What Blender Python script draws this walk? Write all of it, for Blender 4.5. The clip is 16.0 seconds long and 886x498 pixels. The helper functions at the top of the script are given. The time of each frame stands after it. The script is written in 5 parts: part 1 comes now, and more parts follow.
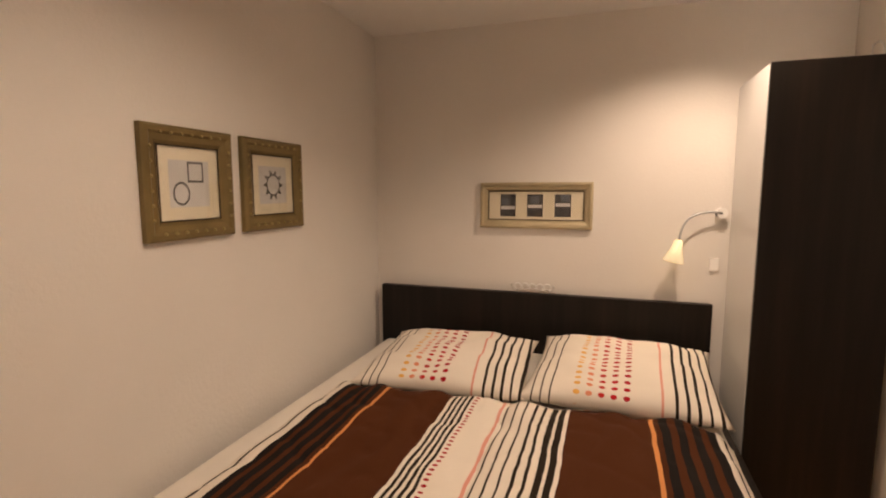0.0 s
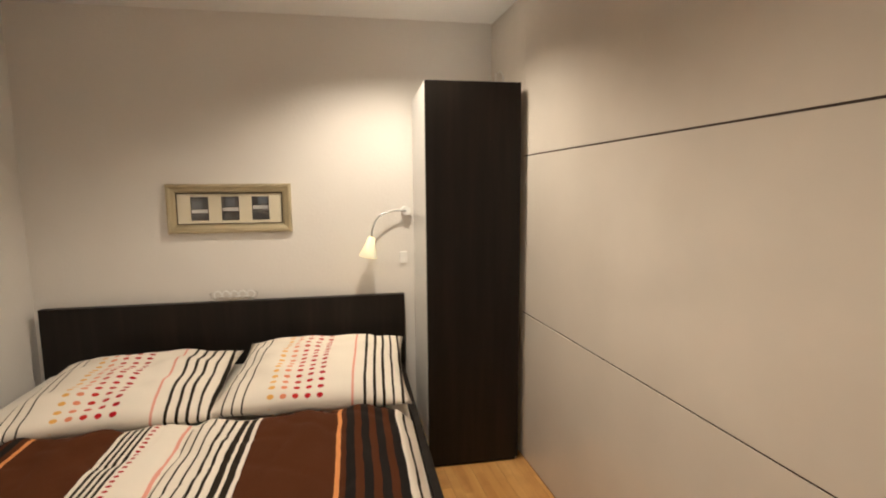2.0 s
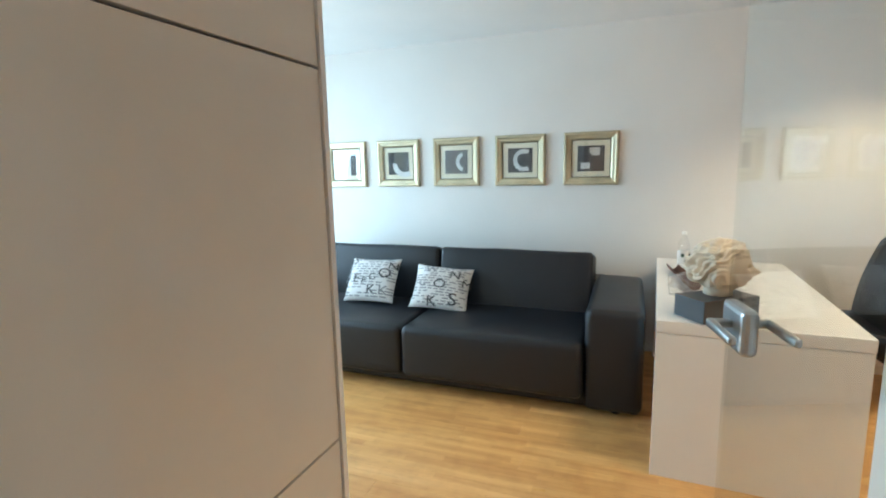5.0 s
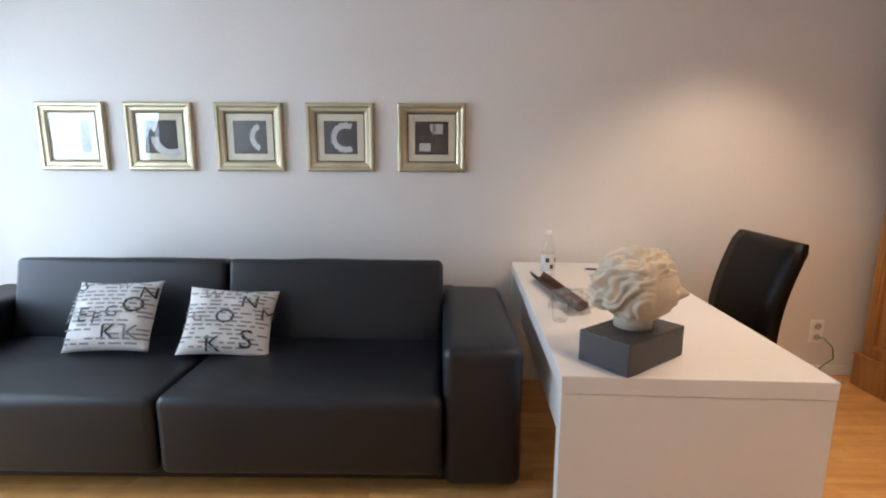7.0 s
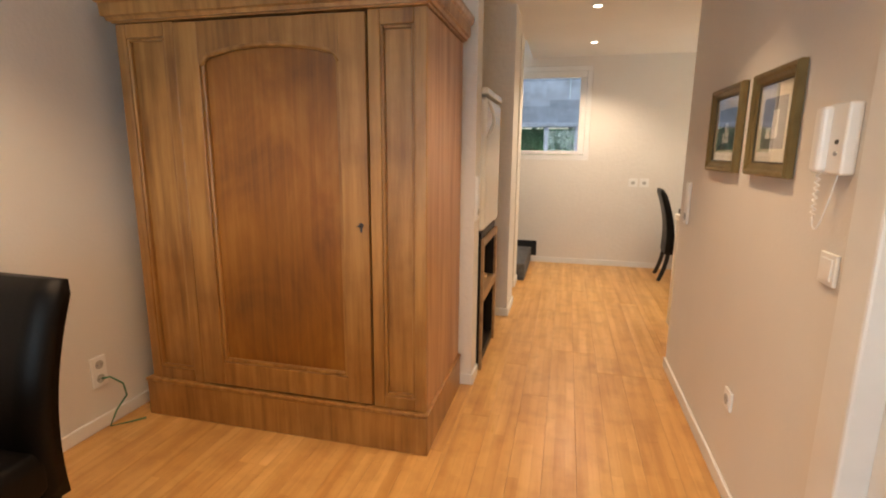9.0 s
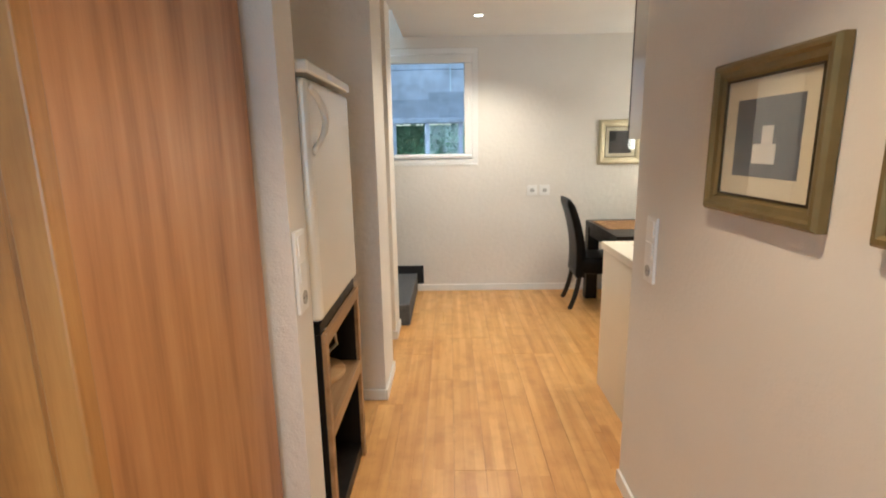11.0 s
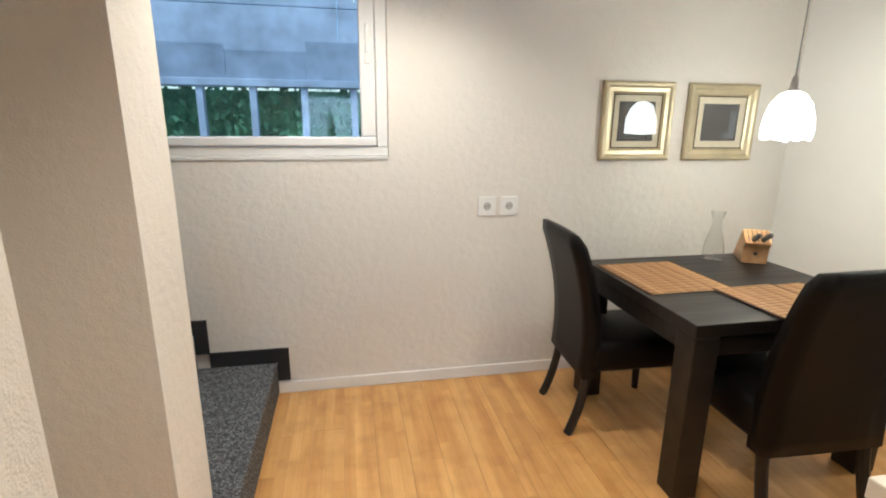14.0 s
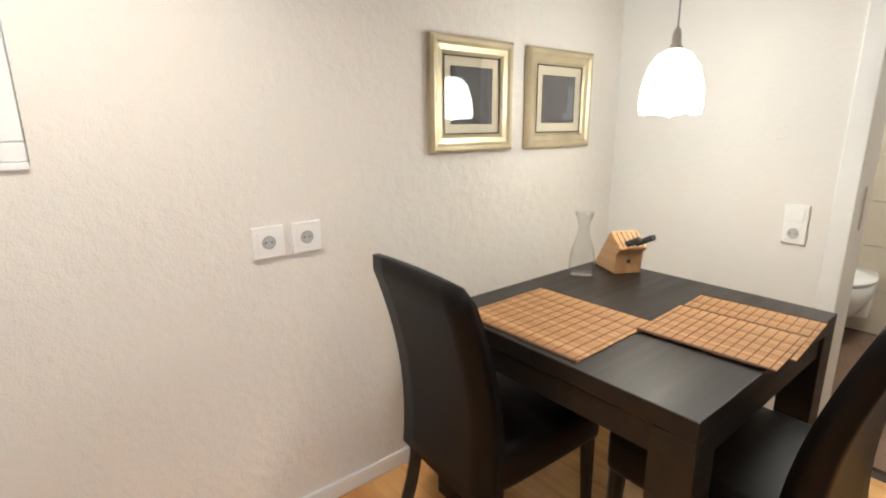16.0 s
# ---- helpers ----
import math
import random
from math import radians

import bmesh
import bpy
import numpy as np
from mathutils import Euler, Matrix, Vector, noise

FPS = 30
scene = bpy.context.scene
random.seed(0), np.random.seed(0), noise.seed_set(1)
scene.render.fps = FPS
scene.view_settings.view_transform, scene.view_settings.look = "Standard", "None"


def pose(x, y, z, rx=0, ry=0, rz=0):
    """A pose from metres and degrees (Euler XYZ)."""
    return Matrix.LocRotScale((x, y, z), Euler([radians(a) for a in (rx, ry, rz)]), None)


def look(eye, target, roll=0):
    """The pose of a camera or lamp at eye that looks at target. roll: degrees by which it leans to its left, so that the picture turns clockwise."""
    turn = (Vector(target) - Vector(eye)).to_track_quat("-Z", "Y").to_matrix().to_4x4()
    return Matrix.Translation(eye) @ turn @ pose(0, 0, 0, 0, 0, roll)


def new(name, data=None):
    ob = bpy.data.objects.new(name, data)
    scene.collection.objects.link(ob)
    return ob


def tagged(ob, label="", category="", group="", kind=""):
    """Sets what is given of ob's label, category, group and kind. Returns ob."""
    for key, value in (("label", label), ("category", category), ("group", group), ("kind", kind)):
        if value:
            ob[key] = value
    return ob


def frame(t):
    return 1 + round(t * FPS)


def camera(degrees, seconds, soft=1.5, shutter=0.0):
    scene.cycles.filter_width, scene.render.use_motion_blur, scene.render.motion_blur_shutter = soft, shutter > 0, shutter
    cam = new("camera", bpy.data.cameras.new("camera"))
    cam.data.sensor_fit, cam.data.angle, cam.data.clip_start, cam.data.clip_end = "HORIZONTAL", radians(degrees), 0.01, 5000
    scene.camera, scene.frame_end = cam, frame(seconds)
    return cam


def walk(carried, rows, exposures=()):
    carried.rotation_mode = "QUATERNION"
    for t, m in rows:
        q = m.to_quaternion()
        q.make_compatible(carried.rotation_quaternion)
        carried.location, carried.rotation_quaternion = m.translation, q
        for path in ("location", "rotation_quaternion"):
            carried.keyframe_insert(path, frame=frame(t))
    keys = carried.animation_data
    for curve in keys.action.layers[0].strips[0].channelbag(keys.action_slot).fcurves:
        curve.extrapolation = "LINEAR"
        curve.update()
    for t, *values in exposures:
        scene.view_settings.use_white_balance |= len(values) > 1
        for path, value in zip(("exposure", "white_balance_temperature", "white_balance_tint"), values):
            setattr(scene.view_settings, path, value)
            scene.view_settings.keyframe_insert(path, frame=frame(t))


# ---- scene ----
cam = camera(83.5, 16.0, 2.0)
PATH = [
    (0, (1.437, -2.9, 1.474), (0.931, -0.98, 1.237), 0.0),
    (0.5, (1.499, -2.896, 1.481), (1.184, -0.938, 1.228), 0.4),
    (1, (1.586, -2.895, 1.477), (1.541, -0.912, 1.222), 0.6),
    (1.5, (1.636, -2.892, 1.475), (1.888, -0.923, 1.233), 0.4),
    (2, (1.698, -2.899, 1.48), (2.177, -0.972, 1.239), -0.5),
    (2.5, (1.782, -2.902, 1.48), (2.598, -1.095, 1.214), -0.9),
    (3, (1.909, -2.942, 1.492), (3.019, -1.306, 1.19), -1.4),
    (3.5, (2.023, -3.038, 1.488), (3.438, -1.67, 1.132), -0.3),
    (4, (2.16, -3.099, 1.479), (3.764, -1.965, 1.107), 0.5),
    (4.5, (2.337, -3.129, 1.452), (4.091, -2.235, 1.099), -0.3),
    (6.8, (3.416, -2.861, 1.373), (5.385, -2.726, 1.051), -0.3),
    (7, (3.514, -2.878, 1.364), (5.482, -2.868, 1.009), 0.3),
    (7.5, (3.826, -2.946, 1.332), (5.697, -3.555, 0.976), -1.3),
    (8, (4.047, -2.954, 1.399), (5.454, -4.319, 1.006), 0.1),
    (8.5, (4.239, -3.197, 1.4), (5.206, -4.909, 1.032), -0.3),
    (9, (4.383, -3.448, 1.37), (4.849, -5.354, 0.982), 0.5),
    (9.5, (4.432, -3.765, 1.387), (4.489, -5.72, 0.966), -1.5),
    (9.7, (4.416, -3.897, 1.38), (4.462, -5.856, 0.978), -1.3),
    (11.8, (4.417, -5.397, 1.52), (4.412, -7.349, 1.085), 0.2),
    (12, (4.429, -5.555, 1.522), (4.351, -7.499, 1.06), 0.0),
    (12.5, (4.458, -6.002, 1.529), (4.213, -7.927, 1.044), -0.1),
    (13, (4.477, -6.425, 1.526), (4.263, -8.362, 1.077), -0.1),
    (13.5, (4.485, -6.844, 1.525), (4.199, -8.754, 1.009), 1.1),
    (14, (4.355, -7.138, 1.459), (3.986, -9.04, 0.964), 0.5),
    (14.5, (4.318, -7.469, 1.44), (3.903, -9.363, 0.95), 0.6),
    (15, (4.221, -7.751, 1.426), (3.645, -9.594, 0.904), 1.1),
    (15.5, (4.16, -8.037, 1.38), (3.141, -9.697, 0.924), -0.2),
    (16, (4.123, -8.221, 1.367), (2.911, -9.736, 0.879), -0.5),
]
walk(cam, [(t, look(eye, target, roll)) for t, eye, target, roll in PATH],
     exposures=[(0, -0.16, 7000, 17), (0.9, -0.16, 6450, 12), (1.5, -0.14, 6150, 8), (2.2, 0.2, 5850, 1), (3.0, 0.15, 5650, -3), (4.7, 0.47, 5600, -5), (7.0, 0.03, 6100, 13), (7.6, 0.12, 6750, 17),
                (8.0, 0.46, 7000, 15), (9.2, 0.04, 6900, 8), (11.8, 0.2, 5300, -1), (12.6, 0.1, 5350, -1), (13.5, 0.08, 5350, 0), (14.2, 0.2, 5350, 0), (15.0, 0.38, 5350, 0), (15.5, 0.27, 5400, 2), (16.0, 0.27, 5450, 3)])

# ---- world and lights ----
world = bpy.data.worlds.new("sky")
world.use_nodes = True
scene.world = world
sky = world.node_tree.nodes.new("ShaderNodeTexSky")
sky.sky_type = "NISHITA"
sky.sun_disc = False
sky.sun_elevation, sky.sun_rotation = radians(54), radians(23)
world.node_tree.links.new(sky.outputs[0], world.node_tree.nodes["Background"].inputs[0])
world.node_tree.nodes["Background"].inputs[1].default_value = 0.15
sun = bpy.data.lights.new("overcast_sun", "SUN")
sun.energy, sun.angle, sun.color = 1.2, radians(20), (0.9, 0.95, 1.0)
new("overcast_sun", sun).matrix_world = look((0.33, 0.78, 1.15), (0, 0, 0))

CEIL = 2.46
WARM = (1.0, 0.71, 0.46)
SOFT = (1.0, 0.79, 0.60)


def spot(x, y, energy, size=110, blend=0.6, color=WARM, z=CEIL - 0.03):
    data = bpy.data.lights.new("downlight_beam", "SPOT")
    data.energy, data.spot_size, data.spot_blend, data.color = energy, radians(size), blend, color
    data.shadow_soft_size = 0.03
    ob = new("downlight_beam", data)
    ob.matrix_world = look((x, y, z), (x, y, 0))
    return ob


def area(name, eye, target, w, h, energy, color):
    data = bpy.data.lights.new(name, "AREA")
    data.shape, data.size, data.size_y = "RECTANGLE", w, h
    data.energy, data.color = energy, color
    ob = new(name, data)
    ob.matrix_world = look(eye, target)
    return ob


# third, fifth, sixth and ninth are guessed downlights, added to fill the rooms
SPOTS = [(2.02, -0.60, 72, 138, SOFT), (1.5, -2.2, 42, 150, SOFT), (1.05, -1.75, 31, 156, SOFT),
         (5.75, -4.45, 60, 115, WARM), (4.6, -4.1, 56, 130, WARM), (4.3, -5.6, 62, 92, WARM),
         (4.22, -7.65, 46, 105, SOFT), (4.18, -8.97, 84, 132, SOFT), (2.9, -7.9, 44, 115, SOFT)]
for sx, sy, se, ss, sc in SPOTS:
    spot(sx, sy, se, ss, 0.7, sc)
area("balcony_daylight", (5.0, 0.52, 1.15), (4.95, -2.0, 0.45), 2.3, 1.8, 100, (0.67, 0.84, 1.0))
area("stairwell_daylight", (5.6, -9.2, 4.2), (5.5, -9.2, 0), 1.0, 0.8, 30, (0.8, 0.9, 1.0))
# unseen lamp without a fitting, added to brighten the room behind the doorway
area("bathroom_light", (0.7, -8.5, 2.3), (0.7, -8.5, 0), 0.4, 0.4, 25, (1.0, 0.86, 0.68))
pend = bpy.data.lights.new("pendant_bulb", "POINT")
pend.energy, pend.color, pend.shadow_soft_size = 6.5, (1.0, 0.8, 0.58), 0.05
new("pendant_bulb", pend).location = (2.378, -9.128, 1.492)
bedl = bpy.data.lights.new("reading_bulb", "SPOT")
bedl.energy, bedl.color, bedl.spot_size, bedl.spot_blend, bedl.shadow_soft_size = 3.6, (1.0, 0.76, 0.5), radians(110), 0.5, 0.02
new("reading_bulb", bedl).matrix_world = look((1.982, 0.005, 1.11), (1.80, -0.50, 0.5))


# ---- materials ----
def nodes_of(name):
    m = bpy.data.materials.new(name)
    m.use_nodes = True
    nt = m.node_tree
    return m, nt, nt.nodes["Principled BSDF"]


def ramp(nt, fac, stops, interp="LINEAR"):
    r = nt.nodes.new("ShaderNodeValToRGB")
    r.color_ramp.interpolation = interp
    el = r.color_ramp.elements
    while len(el) < len(stops):
        el.new(0.5)
    for e, (p, c) in zip(el, stops):
        e.position, e.color = p, (*c, 1)
    nt.links.new(fac, r.inputs[0])
    return r.outputs[0]


def coords(nt, kind="Object", scale=(1, 1, 1)):
    tc = nt.nodes.new("ShaderNodeTexCoord")
    mp = nt.nodes.new("ShaderNodeMapping")
    mp.inputs["Scale"].default_value = scale
    nt.links.new(tc.outputs[kind], mp.inputs[0])
    return mp.outputs[0]


def noise_tex(nt, vec, scale, detail=4.0, rough=0.55):
    n = nt.nodes.new("ShaderNodeTexNoise")
    n.inputs["Scale"].default_value, n.inputs["Detail"].default_value = scale, detail
    n.inputs["Roughness"].default_value = rough
    nt.links.new(vec, n.inputs["Vector"])
    return n.outputs[0]


def bump(nt, bsdf, height, strength, dist=0.002):
    b = nt.nodes.new("ShaderNodeBump")
    b.inputs["Strength"].default_value, b.inputs["Distance"].default_value = strength, dist
    nt.links.new(height, b.inputs["Height"])
    nt.links.new(b.outputs[0], bsdf.inputs["Normal"])


def plain(name, color, rough=0.5, metal=0.0, vary=0.06, grain=60, bumpy=0.1, kind="Object", spec=0.5, coat=0.0):
    m, nt, b = nodes_of(name)
    v = coords(nt, kind)
    lo = tuple(max(0, c * (1 - vary)) for c in color)
    hi = tuple(min(1, c * (1 + vary)) for c in color)
    nt.links.new(ramp(nt, noise_tex(nt, v, 3.0), [(0.3, lo), (0.7, hi)]), b.inputs["Base Color"])
    b.inputs["Metallic"].default_value = metal
    b.inputs["Specular IOR Level"].default_value = spec
    b.inputs["Coat Weight"].default_value = coat
    b.inputs["Roughness"].default_value = rough
    if bumpy > 0.04:
        fine = noise_tex(nt, v, grain)
        nt.links.new(ramp(nt, fine, [(0.2, (max(rough - 0.06, 0),) * 3), (0.8, (min(rough + 0.06, 1),) * 3)]), b.inputs["Roughness"])
        bump(nt, b, fine, bumpy)
    return m


def wall_paint(name, color, relief=0.35, deep=0.0035, size=55):
    # woodchip paper under emulsion: two sizes of grain
    m, nt, b = nodes_of(name)
    v = coords(nt)
    lo, hi = tuple(c * 0.965 for c in color), tuple(min(1, c * 1.02) for c in color)
    nt.links.new(ramp(nt, noise_tex(nt, v, 1.1, 6), [(0.35, lo), (0.65, hi)]), b.inputs["Base Color"])
    b.inputs["Roughness"].default_value = 0.75
    a = noise_tex(nt, v, size, 3, 0.5)
    c = noise_tex(nt, v, 160, 2, 0.5)
    add = nt.nodes.new("ShaderNodeMath")
    add.operation = "MULTIPLY_ADD"
    nt.links.new(c, add.inputs[0])
    add.inputs[1].default_value = 0.4
    nt.links.new(a, add.inputs[2])
    bump(nt, b, add.outputs[0], relief, deep)
    return m


def wood(name, dark, mid, light, along=2, scale=1.0, rough=0.45, random=0.0, stain=0.0, coat=0.0, strips=0.0, stain_size=2.3):
    # grain stretched along one axis, growth rings bent by noise, each piece offset by its own number
    m, nt, b = nodes_of(name)
    tc = nt.nodes.new("ShaderNodeTexCoord")
    info = nt.nodes.new("ShaderNodeObjectInfo")
    mp = nt.nodes.new("ShaderNodeMapping")
    s = [14 * scale, 14 * scale, 14 * scale]
    s[along] = 0.9 * scale
    mp.inputs["Scale"].default_value = s
    off = nt.nodes.new("ShaderNodeVectorMath")
    off.operation = "MULTIPLY_ADD"
    cmb = nt.nodes.new("ShaderNodeCombineXYZ")
    for i in range(3):
        nt.links.new(info.outputs["Random"], cmb.inputs[i])
    nt.links.new(cmb.outputs[0], off.inputs[0])
    off.inputs[1].default_value = (7, 13, 5)
    nt.links.new(tc.outputs["Object"], off.inputs[2])
    nt.links.new(off.outputs[0], mp.inputs[0])
    g = noise_tex(nt, mp.outputs[0], 1.0, 8, 0.62)
    col = ramp(nt, g, [(0.28, dark), (0.5, mid), (0.72, light)])
    if random:
        mix = nt.nodes.new("ShaderNodeMix")
        mix.data_type, mix.blend_type = "RGBA", "MULTIPLY"
        mix.inputs[0].default_value = 1.0
        nt.links.new(col, mix.inputs[6])
        lo, hi = 1 - random, 1.0
        nt.links.new(ramp(nt, info.outputs["Random"], [(0.0, (lo, lo * 0.97, lo * 0.92)), (0.5, (0.93, 0.92, 0.9)), (1.0, (hi, hi, hi))]), mix.inputs[7])
        col = mix.outputs[2]
    if strips:
        # three rows of short staves on each board
        sw = nt.nodes.new("ShaderNodeSeparateXYZ")
        cw = nt.nodes.new("ShaderNodeCombineXYZ")
        nt.links.new(off.outputs[0], sw.inputs[0])
        ob_sep = nt.nodes.new("ShaderNodeSeparateXYZ")
        nt.links.new(tc.outputs["Object"], ob_sep.inputs[0])
        nt.links.new(sw.outputs[1], cw.inputs[0])
        nt.links.new(ob_sep.outputs[0], cw.inputs[1])
        br = nt.nodes.new("ShaderNodeTexBrick")
        br.offset, br.squash = 0.41, 1.0
        br.inputs["Scale"].default_value = 1.0
        br.inputs["Mortar Size"].default_value = 0.0004
        br.inputs["Brick Width"].default_value, br.inputs["Row Height"].default_value = 0.46, strips
        br.inputs["Color1"].default_value = (0.86, 0.80, 0.73, 1)
        br.inputs["Color2"].default_value = (1.0, 1.0, 1.0, 1)
        br.inputs["Mortar"].default_value = (0.6, 0.5, 0.4, 1)
        nt.links.new(cw.outputs[0], br.inputs["Vector"])
        mix = nt.nodes.new("ShaderNodeMix")
        mix.data_type, mix.blend_type = "RGBA", "MULTIPLY"
        mix.inputs[0].default_value = 1.0
        nt.links.new(col, mix.inputs[6])
        nt.links.new(br.outputs["Color"], mix.inputs[7])
        col = mix.outputs[2]
    if stain:
        mix = nt.nodes.new("ShaderNodeMix")
        mix.data_type, mix.blend_type = "RGBA", "MULTIPLY"
        nt.links.new(ramp(nt, noise_tex(nt, off.outputs[0], stain_size, 5), [(0.45, (0, 0, 0)), (0.75, (stain,) * 3)]), mix.inputs[0])
        nt.links.new(col, mix.inputs[6])
        mix.inputs[7].default_value = (0.45, 0.33, 0.25, 1)
        col = mix.outputs[2]
    nt.links.new(col, b.inputs["Base Color"])
    nt.links.new(ramp(nt, g, [(0.2, (rough + 0.1,) * 3), (0.8, (rough - 0.08,) * 3)]), b.inputs["Roughness"])
    b.inputs["Coat Roughness"].default_value = 0.32
    b.inputs["Coat Weight"].default_value = coat
    bump(nt, b, g, 0.12, 0.002)
    return m


def burr(name, dark, mid, light, rough=0.4, coat=0.35):
    # mottled veneer: clouded figure over a fine upright grain
    m, nt, b = nodes_of(name)
    cloud = noise_tex(nt, coords(nt, "Object", (3.2, 3.2, 1.9)), 1.0, 7, 0.6)
    cloud.node.inputs["Distortion"].default_value = 0.7
    fine = noise_tex(nt, coords(nt, "Object", (46, 46, 1.6)), 1.0, 6, 0.6)
    mixer = nt.nodes.new("ShaderNodeMath")
    mixer.operation = "MULTIPLY_ADD"
    nt.links.new(fine, mixer.inputs[0])
    mixer.inputs[1].default_value = 0.38
    half = nt.nodes.new("ShaderNodeMath")
    half.operation = "MULTIPLY"
    nt.links.new(cloud, half.inputs[0])
    half.inputs[1].default_value = 0.62
    nt.links.new(half.outputs[0], mixer.inputs[2])
    nt.links.new(ramp(nt, mixer.outputs[0], [(0.28, dark), (0.5, mid), (0.72, light)]), b.inputs["Base Color"])
    nt.links.new(ramp(nt, cloud, [(0.3, (rough + 0.1,) * 3), (0.7, (rough - 0.06,) * 3)]), b.inputs["Roughness"])
    b.inputs["Coat Weight"].default_value, b.inputs["Coat Roughness"].default_value = coat, 0.3
    bump(nt, b, fine, 0.1, 0.0015)
    return m


def glass_mat(name, color=(1, 1, 1), rough=0.0, ior=1.45):
    m, nt, b = nodes_of(name)
    b.inputs["Base Color"].default_value = (*color, 1)
    b.inputs["Transmission Weight"].default_value = 1.0
    b.inputs["Roughness"].default_value = rough
    b.inputs["IOR"].default_value = ior
    return m


def pane_mat(name, tint=(1, 1, 1), gloss=0.06):
    # thin sheet: clear with a mirror share that grows at a slant
    m = bpy.data.materials.new(name)
    m.use_nodes = True
    nt = m.node_tree
    nt.nodes.clear()
    out = nt.nodes.new("ShaderNodeOutputMaterial")
    mix = nt.nodes.new("ShaderNodeMixShader")
    lw = nt.nodes.new("ShaderNodeLayerWeight")
    lw.inputs[0].default_value = 0.5
    fr = nt.nodes.new("ShaderNodeMath")
    fr.operation = "POWER"
    fr.inputs[1].default_value = 4.5
    nt.links.new(lw.outputs["Facing"], fr.inputs[0])
    tr = nt.nodes.new("ShaderNodeBsdfTransparent")
    tr.inputs[0].default_value = (*tint, 1)
    gl = nt.nodes.new("ShaderNodeBsdfGlossy")
    gl.inputs["Roughness"].default_value = 0.01
    ad = nt.nodes.new("ShaderNodeMath")
    ad.operation = "ADD"
    ad.inputs[1].default_value = gloss
    ad.use_clamp = True
    nt.links.new(fr.outputs[0], ad.inputs[0])
    nt.links.new(ad.outputs[0], mix.inputs[0])
    nt.links.new(tr.outputs[0], mix.inputs[1])
    nt.links.new(gl.outputs[0], mix.inputs[2])
    nt.links.new(mix.outputs[0], out.inputs[0])
    return m


def emit(name, color, strength):
    m, nt, b = nodes_of(name)
    b.inputs["Base Color"].default_value = (*color, 1)
    b.inputs["Emission Color"].default_value = (*color, 1)
    b.inputs["Emission Strength"].default_value = strength
    return m


WALL = wall_paint("wall_paint", (0.76, 0.73, 0.69))
WALLR = wall_paint("rough_wall_paint", (0.77, 0.735, 0.685), 0.75, 0.006, 28)
CEILM = wall_paint("ceiling_paint", (0.8, 0.785, 0.76), 0.15)
TRIM = plain("white_trim", (0.8, 0.79, 0.77), 0.35, bumpy=0.03)
PANEL = plain("cream_panel_lacquer", (0.66, 0.605, 0.535), 0.16, bumpy=0.02, grain=30, vary=0.03)
JAMBM = plain("white_jamb", (0.74, 0.72, 0.7), 0.3, bumpy=0.03)
GROOVE = plain("dark_groove", (0.045, 0.028, 0.02), 0.7)
FLOORM = wood("oak_plank", (0.60, 0.32, 0.105), (0.755, 0.435, 0.155), (0.86, 0.55, 0.225), along=1, scale=1.0, rough=0.32, random=0.09, stain=0.34, strips=0.0484, stain_size=8.0)
BLACKW = wood("black_brown_veneer", (0.007, 0.0055, 0.0045), (0.011, 0.0085, 0.007), (0.018, 0.013, 0.010), along=2, scale=1.2, rough=0.4)
BLACKT = wood("dark_table_veneer", (0.006, 0.0045, 0.0035), (0.010, 0.0075, 0.006), (0.017, 0.012, 0.009), along=0, scale=1.2, rough=0.42)
for dm, sp in ((BLACKW, 0.22), (BLACKT, 0.42)):
    dm.node_tree.nodes["Principled BSDF"].inputs["Specular IOR Level"].default_value = sp
WHITEP = plain("white_foil", (0.74, 0.73, 0.71), 0.28, bumpy=0.02, vary=0.02)
PINE = wood("old_pine", (0.215, 0.095, 0.024), (0.40, 0.195, 0.054), (0.53, 0.29, 0.095), along=2, scale=1.7, rough=0.42, random=0.14, stain=0.6, coat=0.35, stain_size=3.5)
PINES = wood("reddish_pine_board", (0.29, 0.12, 0.04), (0.47, 0.225, 0.088), (0.58, 0.31, 0.14), along=2, scale=1.3, rough=0.42, random=0.05, stain=0.25, coat=0.3)
PINED = burr("aged_pine_panel", (0.105, 0.035, 0.006), (0.27, 0.10, 0.014), (0.42, 0.19, 0.04))
LEATH = plain("black_leather", (0.0045, 0.0034, 0.003), 0.42, vary=0.2, grain=140, bumpy=0.25, spec=0.18)
SOFAM = plain("anthracite_leatherette", (0.0055, 0.0065, 0.0105), 0.42, vary=0.12, grain=220, bumpy=0.25, spec=0.5)
GOLD = plain("champagne_gold_leaf", (0.56, 0.49, 0.33), 0.38, metal=0.7, vary=0.25, grain=25, bumpy=0.35)
GOLDD = plain("bronze_ornament", (0.22, 0.165, 0.07), 0.45, metal=0.6, vary=0.35, grain=45, bumpy=0.7)
MATB = plain("cream_mount_card", (0.72, 0.66, 0.5), 0.8, bumpy=0.05)
INK = plain("black_print", (0.025, 0.024, 0.026), 0.6)
INKB = plain("slate_print", (0.10, 0.12, 0.15), 0.6, vary=0.3)
PALE = plain("pale_print", (0.55, 0.55, 0.54), 0.7, vary=0.25)
WHITEI = plain("white_print", (0.72, 0.71, 0.68), 0.7, vary=0.15)
PGLASS = pane_mat("picture_glass", gloss=0.075)
DGLASS = pane_mat("door_glass", (0.96, 0.975, 0.97), 0.02)
WGLASS = pane_mat("window_glass", gloss=0.02)
CLEAR = pane_mat("clear_glass", (0.975, 0.98, 0.978), 0.035)
PLASTIC = plain("white_plastic", (0.86, 0.85, 0.83), 0.3, bumpy=0.0, vary=0.02)
